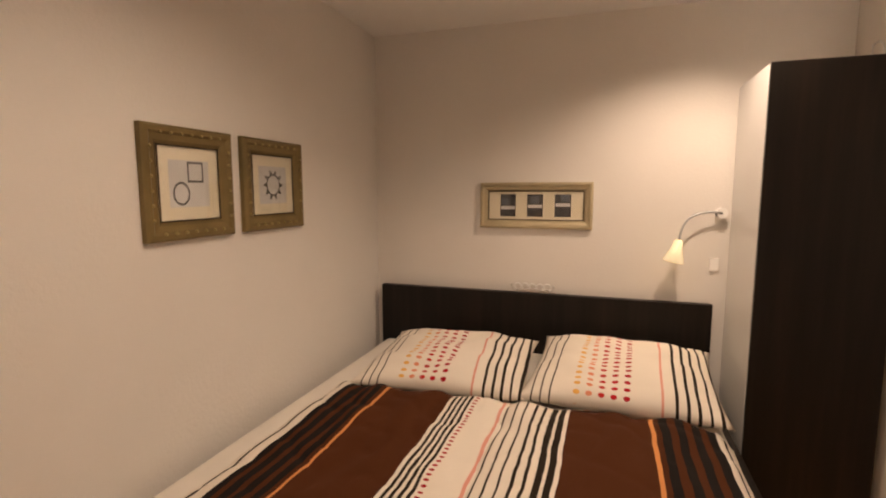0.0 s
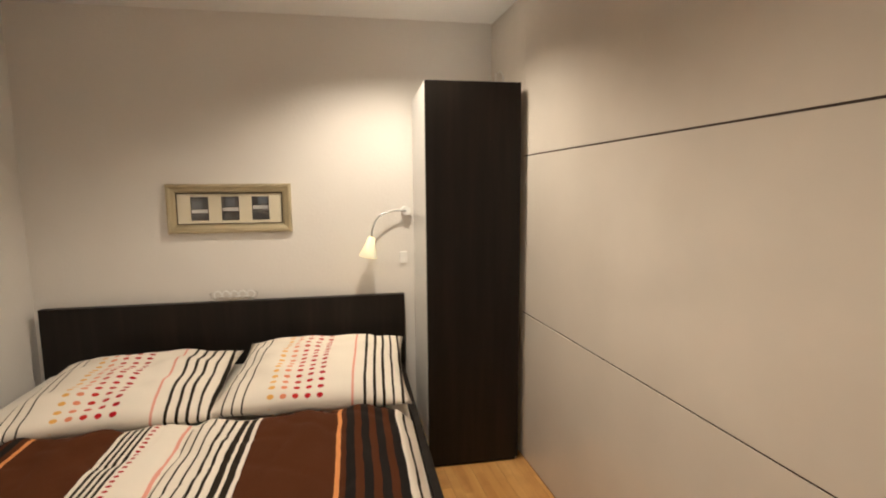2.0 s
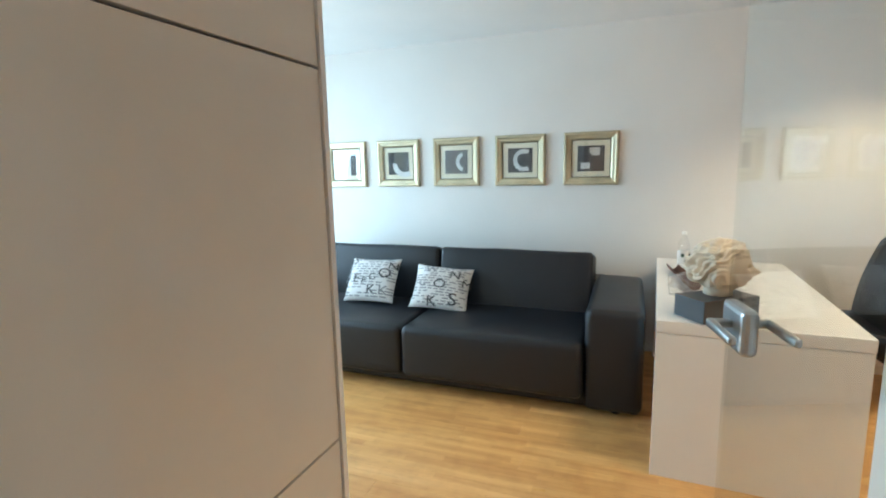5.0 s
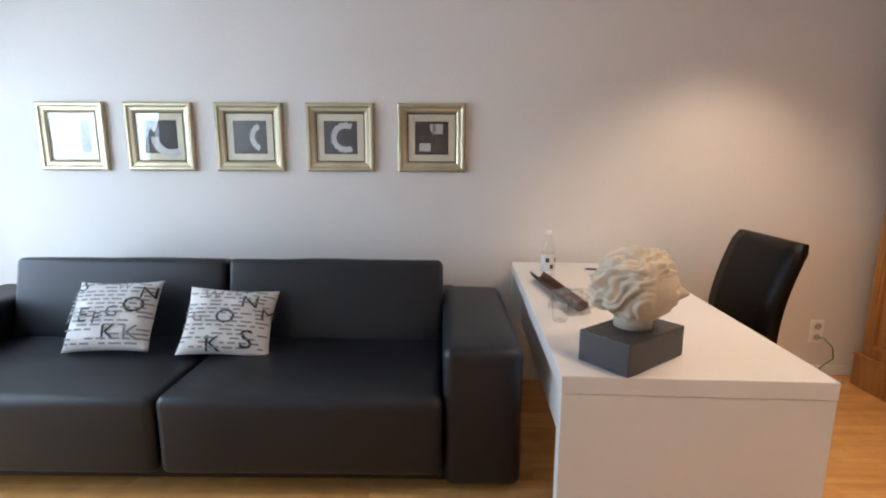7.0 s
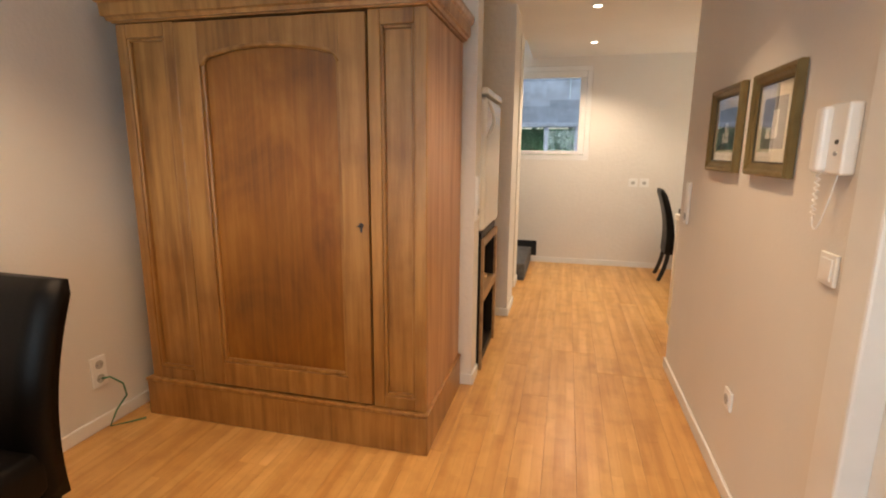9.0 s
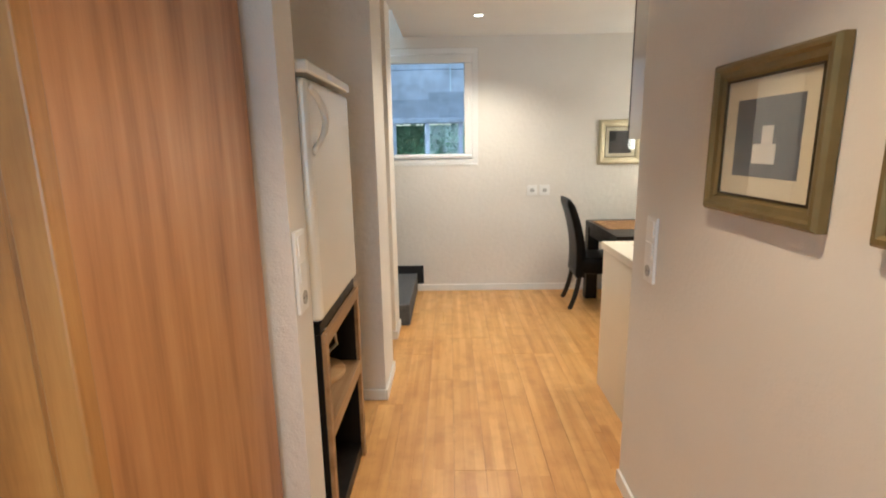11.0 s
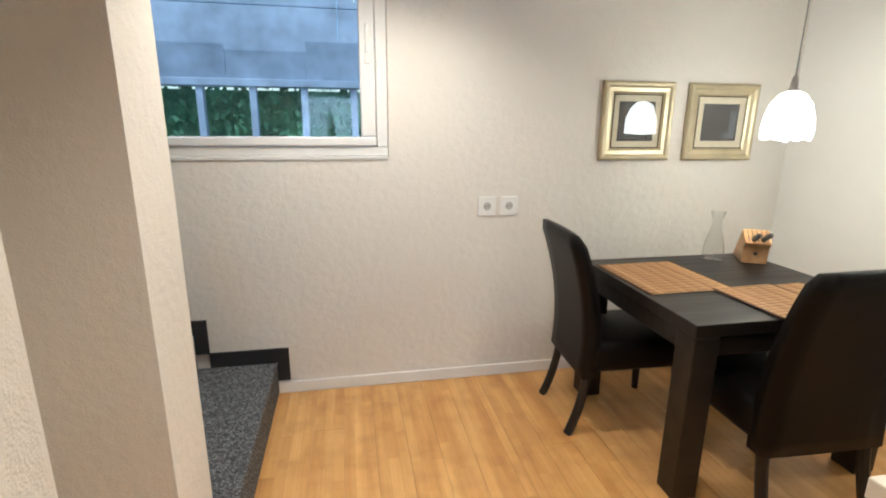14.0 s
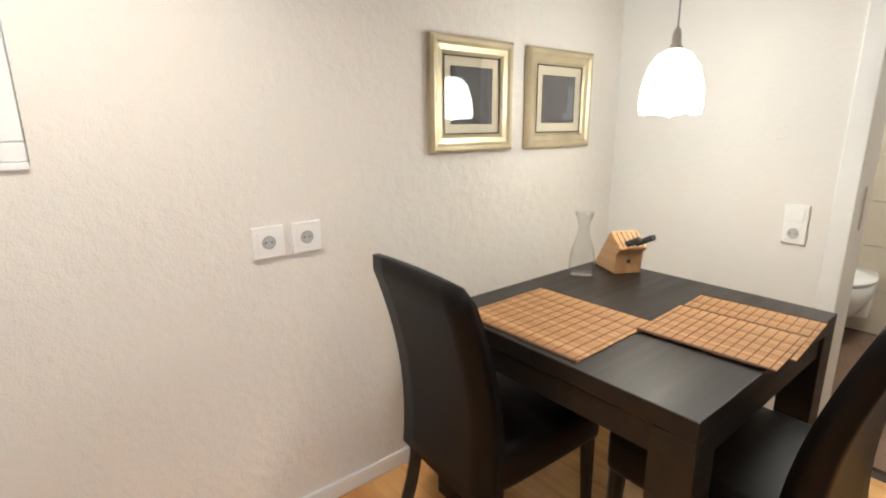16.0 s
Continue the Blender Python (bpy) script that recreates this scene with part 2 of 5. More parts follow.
PLASTD = plain("dark_plastic", (0.05, 0.05, 0.055), 0.4)
STEEL = plain("brushed_steel", (0.58, 0.57, 0.55), 0.3, metal=1.0, bumpy=0.05)
GREYM = plain("grey_metal", (0.42, 0.43, 0.44), 0.35, metal=0.9)
FRIDGEM = plain("ivory_enamel", (0.74, 0.69, 0.59), 0.22, bumpy=0.02, vary=0.02)
CARPET = plain("grey_carpet", (0.075, 0.077, 0.081), 0.95, vary=0.35, grain=260, bumpy=1.0)
_cn, _cb = CARPET.node_tree, CARPET.node_tree.nodes["Principled BSDF"]
_cn.links.new(ramp(_cn, noise_tex(_cn, coords(_cn), 120, 3, 0.7), [(0.36, (0.018, 0.018, 0.020)), (0.5, (0.07, 0.072, 0.076)), (0.64, (0.24, 0.24, 0.245))]), _cb.inputs["Base Color"])
CARPETD = plain("charcoal_carpet_edge", (0.022, 0.022, 0.024), 0.95, vary=0.3, grain=260, bumpy=0.9)
PLASTER = plain("antique_plaster", (0.56, 0.49, 0.38), 0.85, vary=0.22, grain=40, bumpy=0.6)
SLATE = plain("dark_plinth", (0.035, 0.037, 0.042), 0.42, vary=0.2)
BEECH = wood("beech_block", (0.42, 0.22, 0.09), (0.55, 0.32, 0.14), (0.66, 0.42, 0.21), along=0, scale=1.5, rough=0.45)
BAMBOO, _nt, _b = nodes_of("bamboo_slat")
_geo = _nt.nodes.new("ShaderNodeNewGeometry")
_nt.links.new(ramp(_nt, _geo.outputs["Random Per Island"], [(0.0, (0.27, 0.135, 0.052)), (0.4, (0.38, 0.20, 0.08)), (0.75, (0.46, 0.26, 0.11)), (1.0, (0.55, 0.34, 0.16))]), _b.inputs["Base Color"])
_b.inputs["Roughness"].default_value = 0.55
THREAD = plain("brown_thread", (0.10, 0.05, 0.025), 0.8)
CARDB = plain("brown_card", (0.17, 0.075, 0.045), 0.6, vary=0.15)
LEDM = emit("lit_lamp", (1.0, 0.88, 0.7), 10.0)
SHADEM = emit("glowing_white_glass", (1.0, 0.93, 0.82), 9.0)
BULBM = emit("warm_shade_glow", (1.0, 0.84, 0.52), 0.6)
TILEM = plain("beige_wall_tile", (0.62, 0.55, 0.45), 0.2, bumpy=0.0, kind="Object")
TILEF = plain("brown_floor_tile", (0.16, 0.10, 0.07), 0.3)
CERAM = plain("white_ceramic", (0.8, 0.79, 0.77), 0.12, bumpy=0.0)
CONC = plain("grey_concrete", (0.50, 0.58, 0.68), 0.85, vary=0.25, grain=8, bumpy=0.3)
DAMP = plain("damp_concrete", (0.37, 0.44, 0.53), 0.8, vary=0.3, grain=8, bumpy=0.3)
HEDGE = plain("hedge_leaf", (0.2, 0.42, 0.22), 0.6, vary=0.5)
PAVE = plain("grey_paving", (0.30, 0.295, 0.285), 0.85, vary=0.2, grain=8, bumpy=0.3)
HAZE = plain("overcast_haze", (0.8, 0.85, 0.9), 1.0, bumpy=0.0)
hz = HAZE.node_tree.nodes["Principled BSDF"]
hz.inputs["Emission Color"].default_value, hz.inputs["Emission Strength"].default_value = (0.82, 0.9, 1.0, 1), 0.9
GREENC = plain("green_cable_sheath", (0.05, 0.22, 0.12), 0.5)
SEATD = plain("dark_steel_mesh", (0.06, 0.055, 0.05), 0.35, metal=0.8)


# ---- mesh helpers ----
def put(name, bm, material, parent=None, label="", smooth=False):
    me = bpy.data.meshes.new(name)
    bmesh.ops.recalc_face_normals(bm, faces=bm.faces)
    bm.to_mesh(me)
    bm.free()
    for m in (material if isinstance(material, (list, tuple)) else [material]):
        me.materials.append(m)
    if smooth:
        me.polygons.foreach_set("use_smooth", [True] * len(me.polygons))
    ob = new(name, me)
    if parent is not None:
        ob.parent = parent
    if label:
        ob["label"] = label
    return ob


def part(name, bm, material, parent, label="", smooth=False):
    return put(name, bm, material, parent, label, smooth)


def thing(name, label, category, m=None, group="", kind=""):
    ob = new(name)
    ob.empty_display_size = 0.1
    if m is not None:
        ob.matrix_world = m
    return tagged(ob, label, category, group, kind)


def add_box(bm, x0, x1, y0, y1, z0, z1, bev=0.0, seg=2):
    x0, x1 = min(x0, x1), max(x0, x1)
    y0, y1 = min(y0, y1), max(y0, y1)
    r = bmesh.ops.create_cube(bm, size=1.0, matrix=Matrix.LocRotScale(((x0 + x1) / 2, (y0 + y1) / 2, (z0 + z1) / 2), None, (x1 - x0, y1 - y0, z1 - z0)))
    if bev > 0:
        es = list({e for v in r["verts"] for e in v.link_edges})
        bmesh.ops.bevel(bm, geom=es, offset=bev, segments=seg, profile=0.5, affect="EDGES")
    return bm


def bx(x0, x1, y0, y1, z0, z1, bev=0.0, seg=2):
    return add_box(bmesh.new(), x0, x1, y0, y1, z0, z1, bev, seg)


def add_cyl(bm, p, q, r0, r1=None, n=20):
    p, q = Vector(p), Vector(q)
    d = q - p
    m = Matrix.Translation((p + q) / 2) @ d.to_track_quat("Z", "Y").to_matrix().to_4x4()
    bmesh.ops.create_cone(bm, cap_ends=True, segments=n, radius1=r0, radius2=r0 if r1 is None else r1, depth=d.length, matrix=m)
    return bm


def cyl(p, q, r0, r1=None, n=20):
    return add_cyl(bmesh.new(), p, q, r0, r1, n)


def lathe(profile, n=28, cap=True):
    bm = bmesh.new()
    rings = [[bm.verts.new((r * math.cos(2 * math.pi * i / n), r * math.sin(2 * math.pi * i / n), z)) for i in range(n)] for r, z in profile]
    for a, b in zip(rings, rings[1:]):
        for i in range(n):
            bm.faces.new((a[i], a[(i + 1) % n], b[(i + 1) % n], b[i]))
    if cap:
        bm.faces.new(rings[0])
        bm.faces.new(rings[-1])
    return bm


def tube(points, r, n=10):
    # a round rod along a line of points
    bm = bmesh.new()
    pts = [Vector(p) for p in points]
    rings = []
    for i, p in enumerate(pts):
        d = (pts[min(i + 1, len(pts) - 1)] - pts[max(i - 1, 0)]).normalized()
        q = d.to_track_quat("Z", "Y").to_matrix()
        rings.append([bm.verts.new(p + q @ Vector((r * math.cos(2 * math.pi * k / n), r * math.sin(2 * math.pi * k / n), 0))) for k in range(n)])
    for a, b in zip(rings, rings[1:]):
        k0 = min(range(n), key=lambda k: (a[0].co - b[k].co).length)
        for k in range(n):
            bm.faces.new((a[k], a[(k + 1) % n], b[(k0 + k + 1) % n], b[(k0 + k) % n]))
    bm.faces.new(rings[0])
    bm.faces.new(rings[-1])
    return bm


def bend(p0, p1, p2, n=14):
    p0, p1, p2 = Vector(p0), Vector(p1), Vector(p2)
    return [(1 - t) ** 2 * p0 + 2 * t * (1 - t) * p1 + t * t * p2 for t in (i / n for i in range(n + 1))]


def soft_box(x0, x1, y0, y1, z0, z1, bev, puff=0.0, cuts=6, seed=0):
    # an upholstered block: rounded, swollen in the middle of each side, slightly uneven
    bm = bmesh.new()
    cx, cy, cz = (x0 + x1) / 2, (y0 + y1) / 2, (z0 + z1) / 2
    hx, hy, hz = (x1 - x0) / 2, (y1 - y0) / 2, (z1 - z0) / 2
    add_box(bm, -hx, hx, -hy, hy, -hz, hz)
    bmesh.ops.bevel(bm, geom=list(bm.edges), offset=bev, segments=4, profile=0.5, affect="EDGES")
    bmesh.ops.subdivide_edges(bm, edges=[e for e in bm.edges if e.calc_length() > bev * 1.2], cuts=cuts, use_grid_fill=True)
    for v in bm.verts:
        x, y, z = v.co.x / hx, v.co.y / hy, v.co.z / hz
        k = [1 - x * x, 1 - y * y, 1 - z * z]
        n = noise.noise(Vector((v.co.x * 3 + seed, v.co.y * 3, v.co.z * 3))) * 0.006
        if abs(x) > 0.9:
            v.co.x += math.copysign(puff * max(k[1], 0) * max(k[2], 0) + n, x)
        if abs(y) > 0.9:
            v.co.y += math.copysign(puff * max(k[0], 0) * max(k[2], 0) + n, y)
        if abs(z) > 0.9:
            v.co.z += math.copysign(puff * max(k[0], 0) * max(k[1], 0) + n, z)
        v.co += Vector((cx, cy, cz))
    return bm


def pillow_z(u, v, t):
    return t * max(0.0, (1 - abs(u) ** 2.6)) ** 0.55 * max(0.0, (1 - abs(v) ** 2.6)) ** 0.55


def pillow(w, h, t, n=22, seed=0, crease=0.006):
    # a stuffed square in the xy plane with pinched corners
    bm = bmesh.new()
    sides = []
    for s in (1, -1):
        g = []
        for j in range(n + 1):
            row = []
            for i in range(n + 1):
                u, v = 2 * i / n - 1, 2 * j / n - 1
                px = u * w / 2 * (1 - 0.07 * (1 - v * v) * abs(u) ** 3)
                py = v * h / 2 * (1 - 0.07 * (1 - u * u) * abs(v) ** 3)
                z = s * pillow_z(u, v, t / 2)
                z += crease * noise.noise(Vector((u * 3 + seed, v * 3, s * 2.0))) * min(1, 4 * (1 - max(abs(u), abs(v))))
                row.append(bm.verts.new((px, py, z)))
            g.append(row)
        for j in range(n):
            for i in range(n):
                f = (g[j][i], g[j][i + 1], g[j + 1][i + 1], g[j + 1][i])
                bm.faces.new(f if s > 0 else f[::-1])
        sides.append(g)
    bmesh.ops.remove_doubles(bm, verts=bm.verts, dist=0.0004)
    return bm


# ---- the large structure ----
def struct(name, bm, material, label, category, parent=None):
    ob = put(name, bm, material, parent)
    return tagged(ob, label, category, kind="structure")


H = CEIL
# the bedroom stands a little askew to the rest of the flat: both walls meet in one corner
WEST, HEADW = pose(0.149, 0.25, 0, 0, 0, -2.7), pose(0.149, 0.25, 0, 0, 0, -4.2)
struct("wall_west", bx(-0.2, 0.0, -3.85, 0.2, 0, H), WALL, "plain white painted wall beside the bed", "wall").matrix_world = WEST
struct("wall_headboard", bx(0.0, 2.604, 0.0, 0.2, 0, H), WALL, "plain white painted wall behind the bed", "wall").matrix_world = HEADW
struct("wall_bedroom_south", bx(-0.25, 3.55, -3.74, -3.56, 0, H), WALL, "plain white wall closing the bedroom", "wall")
struct("wall_sofa", bx(6.56, 6.76, -6.42, 0.56, 0, H), WALL, "long white painted wall behind the sofa and desk", "wall")
struct("wall_wardrobe", bx(4.87, 6.56, -6.33, -6.17, 0, H), WALLR, "white textured wall behind the pine wardrobe", "wall")
struct("wall_niche_back", bx(5.45, 5.6, -8.425, -6.33, 0, H), WALL, "white wall at the back of the fridge niche", "wall")
struct("wall_pier_fridge", bx(4.812, 5.45, -7.885, -7.49, 0, H), WALLR, "white textured wall pier beside the fridge", "wall")
struct("wall_pier_stairs", bx(4.852, 6.9, -8.705, -8.425, 0, 4.2), WALLR, "white textured wall pier beside the stairs", "wall")
# hall wall with the opening for the entrance door
bm = bx(3.55, 3.69, -6.745, -4.77, 0, H)
add_box(bm, 3.55, 3.69, -3.93, -3.56, 0, H)
add_box(bm, 3.55, 3.69, -4.77, -3.93, 2.06, H)
struct("wall_hall", bm, WALL, "pinkish white hall wall with door opening", "wall")
struct("wall_kitchen", bx(1.56, 3.55, -6.745, -6.605, 0, H), WALL, "white wall behind the kitchenette", "wall")
# far wall with window opening
bm = bx(1.56, 4.14, -9.95, -9.73, 0, H)
add_box(bm, 5.325, 6.9, -9.95, -9.73, 0, 4.2)
add_box(bm, 4.14, 5.325, -9.95, -9.73, 0, 1.28)
add_box(bm, 4.14, 5.325, -9.95, -9.73, 2.36, H)
add_box(bm, 4.84, 5.325, -9.95, -9.73, H, 4.2)
struct("wall_far", bm, WALLR, "white woodchip wall with a window over the stairs", "wall")
# wall to the bathroom with the door opening
bm = bx(1.56, 1.76, -9.73, -8.72, 0, H)
add_box(bm, 1.56, 1.76, -7.86, -6.745, 0, H)
add_box(bm, 1.56, 1.76, -8.72, -7.86, 2.05, H)
struct("wall_bathroom", bm, WALL, "white wall with an open bathroom doorway", "wall")
struct("wall_stairs_end", bx(6.9, 7.05, -9.95, -8.425, 0, 4.2), WALL, "white wall at the head of the stairs", "wall")
struct("wall_stairwell", bx(4.70, 4.84, -9.73, -8.75, H + 0.12, 4.2), WALL, "white wall of the stairwell above the ceiling", "wall")
# balcony wall with a tall opening
bm = bx(3.5, 3.85, 0.36, 0.56, 0, H)
add_box(bm, 6.30, 6.56, 0.36, 0.56, 0, H)
add_box(bm, 3.85, 6.30, 0.36, 0.56, 2.25, H)
add_box(bm, 3.85, 6.30, 0.36, 0.56, 0, 0.06)
struct("wall_balcony", bm, WALL, "white wall with a wide balcony window", "wall")
# ceiling with the stairwell cut out
bm = bx(-0.3, 6.76, -8.75, 0.56, H, H + 0.12)
add_box(bm, 1.56, 4.84, -9.95, -8.75, H, H + 0.12)
struct("ceiling", bm, CEILM, "smooth white painted ceiling", "ceiling")
struct("stairwell_ceiling", bx(4.7, 7.05, -9.95, -8.39, 4.2, 4.3), CEILM, "white ceiling above the stairwell", "ceiling")
# bedroom door head above the glass door
struct("door_head", add_box(bx(2.745, 2.86, -3.53, -2.45, 2.08, H), 2.745, 2.86, -3.56, -3.53, 0, H), WALL, "white wall beside and above the glass door", "wall")

# ---- built-in closet block between bedroom and living room ----
closet = thing("built_in_closet", "cream lacquered built-in closet with dark horizontal grooves, from floor to ceiling", "closet", pose(2.745, -2.44, 0))
part("core", bx(0.003, 0.735, -0.0065, 2.655, 0, H - 0.002), GROOVE, closet, "dark core behind the panel joints")
ZG = [0.004, 0.817, 1.646, H - 0.004]
for za, zb in zip(ZG, ZG[1:]):
    part("panel", bx(0, 0.02, 0.095, 1.99, za + 0.003, zb - 0.003, 0.0015), PANEL, closet)
    za, zb = (0.80 if q == 0.817 else q for q in (za, zb))
    part("panel", bx(0.083, 0.738, -0.025, -0.008, za + 0.003, zb - 0.003, 0.0015), PANEL, closet)
part("rear_panel", bx(0.0, 0.02, 1.99, 2.655, 0.004, H - 0.004), PANEL, closet)
part("back_panel", bx(0.736, 0.755, 0.022, 2.655, 0.002, H - 0.003), PANEL, closet, "cream panel towards the sofa")
part("edge_strip", bx(0.74, 0.757, -0.031, 0.021, 0.002, H - 0.003), JAMBM, closet)
bm = bx(-0.002, 0.055, -0.018, 0.085, 0, H - 0.002, 0.004)
add_box(bm, 0.055, 0.08, -0.036, 0.03, 0, H - 0.002, 0.003)
jamb = part("door_jamb", bm, JAMBM, closet, "white lacquered door jamb")
# dark strip added in the open joint; its colour stands in for shade
part("seal", bx(-0.003, 0.02, 0.0862, 0.0945, 0.002, H - 0.003), GROOVE, closet, "dark strip standing in for the shade in the jamb gap")
part("catch", bx(-0.03, 0.0, 0.070, 0.096, 1.668, 1.674, 0.001), STEEL, closet, "small steel catch")
bm = bx(0.062, 0.078, -0.0385, -0.0355, 0.925, 1.115, 0.001)
sp = part("strike_plate", bm, STEEL, jamb, "steel strike plate")
for za, zb in ((0.945, 1.003), (1.038, 1.093)):
    part("latch_hole", bx(0.065, 0.0775, -0.0395, -0.038, za, zb), PLASTD, jamb, "dark latch hole")

# ---- doors and windows ----
# frameless glass door, ajar into the living room
gd = thing("glass_door", "frameless clear glass door standing open with a grey lever handle", "door",
           pose(2.875, -3.50, 0, 0, 0, 10.6))
gl = part("pane", bx(0.0, 0.98, -0.004, 0.004, 0.012, 2.06, 0.001), DGLASS, gd, "clear glass leaf")
gl.visible_shadow = False
for zz in (0.25, 1.85):
    bm = bx(-0.03, 0.06, -0.016, 0.016, zz - 0.05, zz + 0.05, 0.004)
    part("hinge", bm, GREYM, gd, "grey metal hinge")
lock = part("lock_case", bx(0.855, 0.978, -0.018, 0.018, 1.015, 1.12, 0.014, 3), GREYM, gd, "grey metal lock plate")
for s in (-1, 1):
    bm = cyl((0.92, s * 0.016, 1.075), (0.92, s * 0.06, 1.075), 0.010)
    add_box(bm, 0.79, 0.93, s * 0.052, s * 0.068, 1.065, 1.085, 0.006)
    part("lever", bm, GREYM, lock, smooth=True)

# entrance door in the hall
d1 = tagged(thing("door_1", "white panel door, closed, in a white frame", "door"), kind="structure")
part("leaf", bx(3.60, 3.645, -4.71, -3.99, 0.006, 2.0, 0.003), TRIM, d1)
bm = bx(3.55, 3.712, -4.84, -4.71, 0, 2.075, 0.008)
add_box(bm, 3.55, 3.712, -3.99, -3.86, 0, 2.075, 0.008)
add_box(bm, 3.55, 3.712, -4.71, -3.99, 2.0, 2.075, 0.006)
part("door_frame", bm, TRIM, d1, "white rounded door frame")
bm = cyl((3.645, -4.06, 1.04), (3.70, -4.06, 1.04), 0.009)
add_box(bm, 3.69, 3.705, -4.17, -4.05, 1.03, 1.05, 0.005)
part("handle", bm, STEEL, d1, "steel lever handle")

# bathroom door frame
d2 = tagged(thing("door_2", "white door frame around the open bathroom doorway", "door frame"), kind="structure")
bm = bx(1.555, 1.775, -8.76, -8.69, 0, 2.09, 0.004)
add_box(bm, 1.555, 1.775, -7.89, -7.82, 0, 2.09, 0.004)
add_box(bm, 1.555, 1.775, -8.69, -7.89, 2.02, 2.09, 0.004)
part("door_frame", bm, TRIM, d2)
part("strike_plate", bx(1.64, 1.665, -8.69, -8.687, 0.95, 1.12), STEEL, d2, "steel strike plate")


def window(name, label, x0, x1, z0, z1, y, depth, sashes, face, f=0.055):
    # frame and sashes in a wall along x; face is the side of the room (+1 or -1 in y)
    w = tagged(thing(name, label, "window"), kind="structure")
    bm = bmesh.new()
    fb = 0.045
    for a, b, c, d in ((x0, x1, z0, z0 + fb), (x0, x1, z1 - f, z1), (x0, x0 + f, z0 + fb, z1 - f), (x1 - f, x1, z0 + fb, z1 - f)):
        add_box(bm, a, b, y - depth / 2, y + depth / 2, c, d, 0.004)
    part("window_frame", bm, TRIM, w)
    step = (x1 - x0 - 2 * f) / sashes
    for k in range(sashes):
        a, b = x0 + f + k * step + 0.003, x0 + f + (k + 1) * step - 0.003
        c, d, g = z0 + fb + 0.003, z1 - f - 0.003, 0.075
        bm = bmesh.new()
        yo = y + face * 0.018
        gb = g - 0.03
        for p in ((a, b, c, c + gb), (a, b, d - g, d), (a, a + g, c + gb, d - g), (b - g, b, c + gb, d - g)):
            add_box(bm, p[0], p[1], yo - 0.03, yo + 0.03, p[2], p[3], 0.008)
        s = part("sash", bm, TRIM, w)
        pn = part("pane", bx(a + g - 0.008, b - g + 0.008, yo - 0.004, yo + 0.004, c + gb - 0.008, d - g + 0.008), WGLASS, s)
        pn.visible_shadow = False
        hx = a + g / 2
        bm = bx(hx - 0.012, hx + 0.012, yo + face * 0.028, yo + face * 0.042, (c + d) / 2 - 0.09, (c + d) / 2 - 0.02, 0.004)
        add_box(bm, hx - 0.009, hx + 0.009, yo + face * 0.045, yo + face * 0.06, (c + d) / 2 - 0.04, (c + d) / 2 + 0.09, 0.005)
        part("window_handle", bm, PLASTIC, s, "white lever handle")
    return w


w1 = window("window_1", "white plastic window with one sash above the stairs", 4.142, 5.323, 1.2905, 2.358, -9.768, 0.07, 1, 1, 0.055)
bm = bx(4.143, 5.322, -9.768, -9.722, 1.272, 1.2895, 0.003)
part("window_sill", bm, TRIM, w1)
window("window_2", "tall white balcony window with three sashes", 3.87, 6.28, 0.08, 2.23, 0.44, 0.08, 3, -1)

# ---- skirting ----
def skirting(name, runs):
    bm = bmesh.new()
    for x0, x1, y0, y1 in runs:
        add_box(bm, x0, x1, y0, y1, 0.0, 0.068, 0.005)
    return tagged(put(name, bm, TRIM), "white painted skirting board", "skirting", kind="structure")


S = 0.014
skirting("baseboard_sofa_wall", [(6.56 - S, 6.56, -6.17, 0.36)])
skirting("baseboard_hall", [(3.69, 3.69 + S, -6.745, -4.85), (3.69, 3.69 + S, -3.85, -3.57)])
skirting("baseboard_wardrobe_wall", [(4.87, 6.54, -6.17, -6.17 + S), (4.87 - S, 4.87, -6.326, -6.17 + S)])
skirting("baseboard_piers", [(4.812 - S, 4.812, -7.885, -7.49 + S), (4.812, 5.44, -7.49, -7.49 + S), (4.852 - S, 4.852, -8.705, -8.425 + S), (4.852, 5.44, -8.425, -8.425 + S)])
skirting("baseboard_far_wall", [(1.776, 4.765, -9.73, -9.73 + S)])
skirting("baseboard_west", [(0.0, S, -3.8, -S)]).matrix_world = WEST
skirting("baseboard_headboard", [(0.0, 2.59, -S, 0.0)]).matrix_world = HEADW
skirting("baseboard_bathroom_wall", [(1.76, 1.76 + S, -9.71, -8.77)])

# ---- stairs with carpet ----
st = tagged(thing("stairs", "carpeted stairs with grey treads and charcoal edging, rising along the wall", "stairs"), kind="structure")
RISE, GO, EDG = 0.187, 0.40, 0.08
for k in range(5):
    x0 = 4.765 + k * GO
    part("step", bx(x0, min(x0 + GO + 0.02, 6.89) if k < 4 else 6.89, -9.728, -8.708, 0.0 if k == 0 else k * RISE - 0.02, (k + 1) * RISE, 0.012, 3), CARPET, st, "grey speckled carpet step")
    bm = bx(x0 - 0.064, x0, -9.7295, -9.715, k * RISE + EDG, (k + 1) * RISE + EDG)
    add_box(bm, x0, x0 + GO - 0.064, -9.7295, -9.715, (k + 1) * RISE, (k + 1) * RISE + EDG)
    part("edging", bm, CARPETD, st, "charcoal carpet edging up the wall")

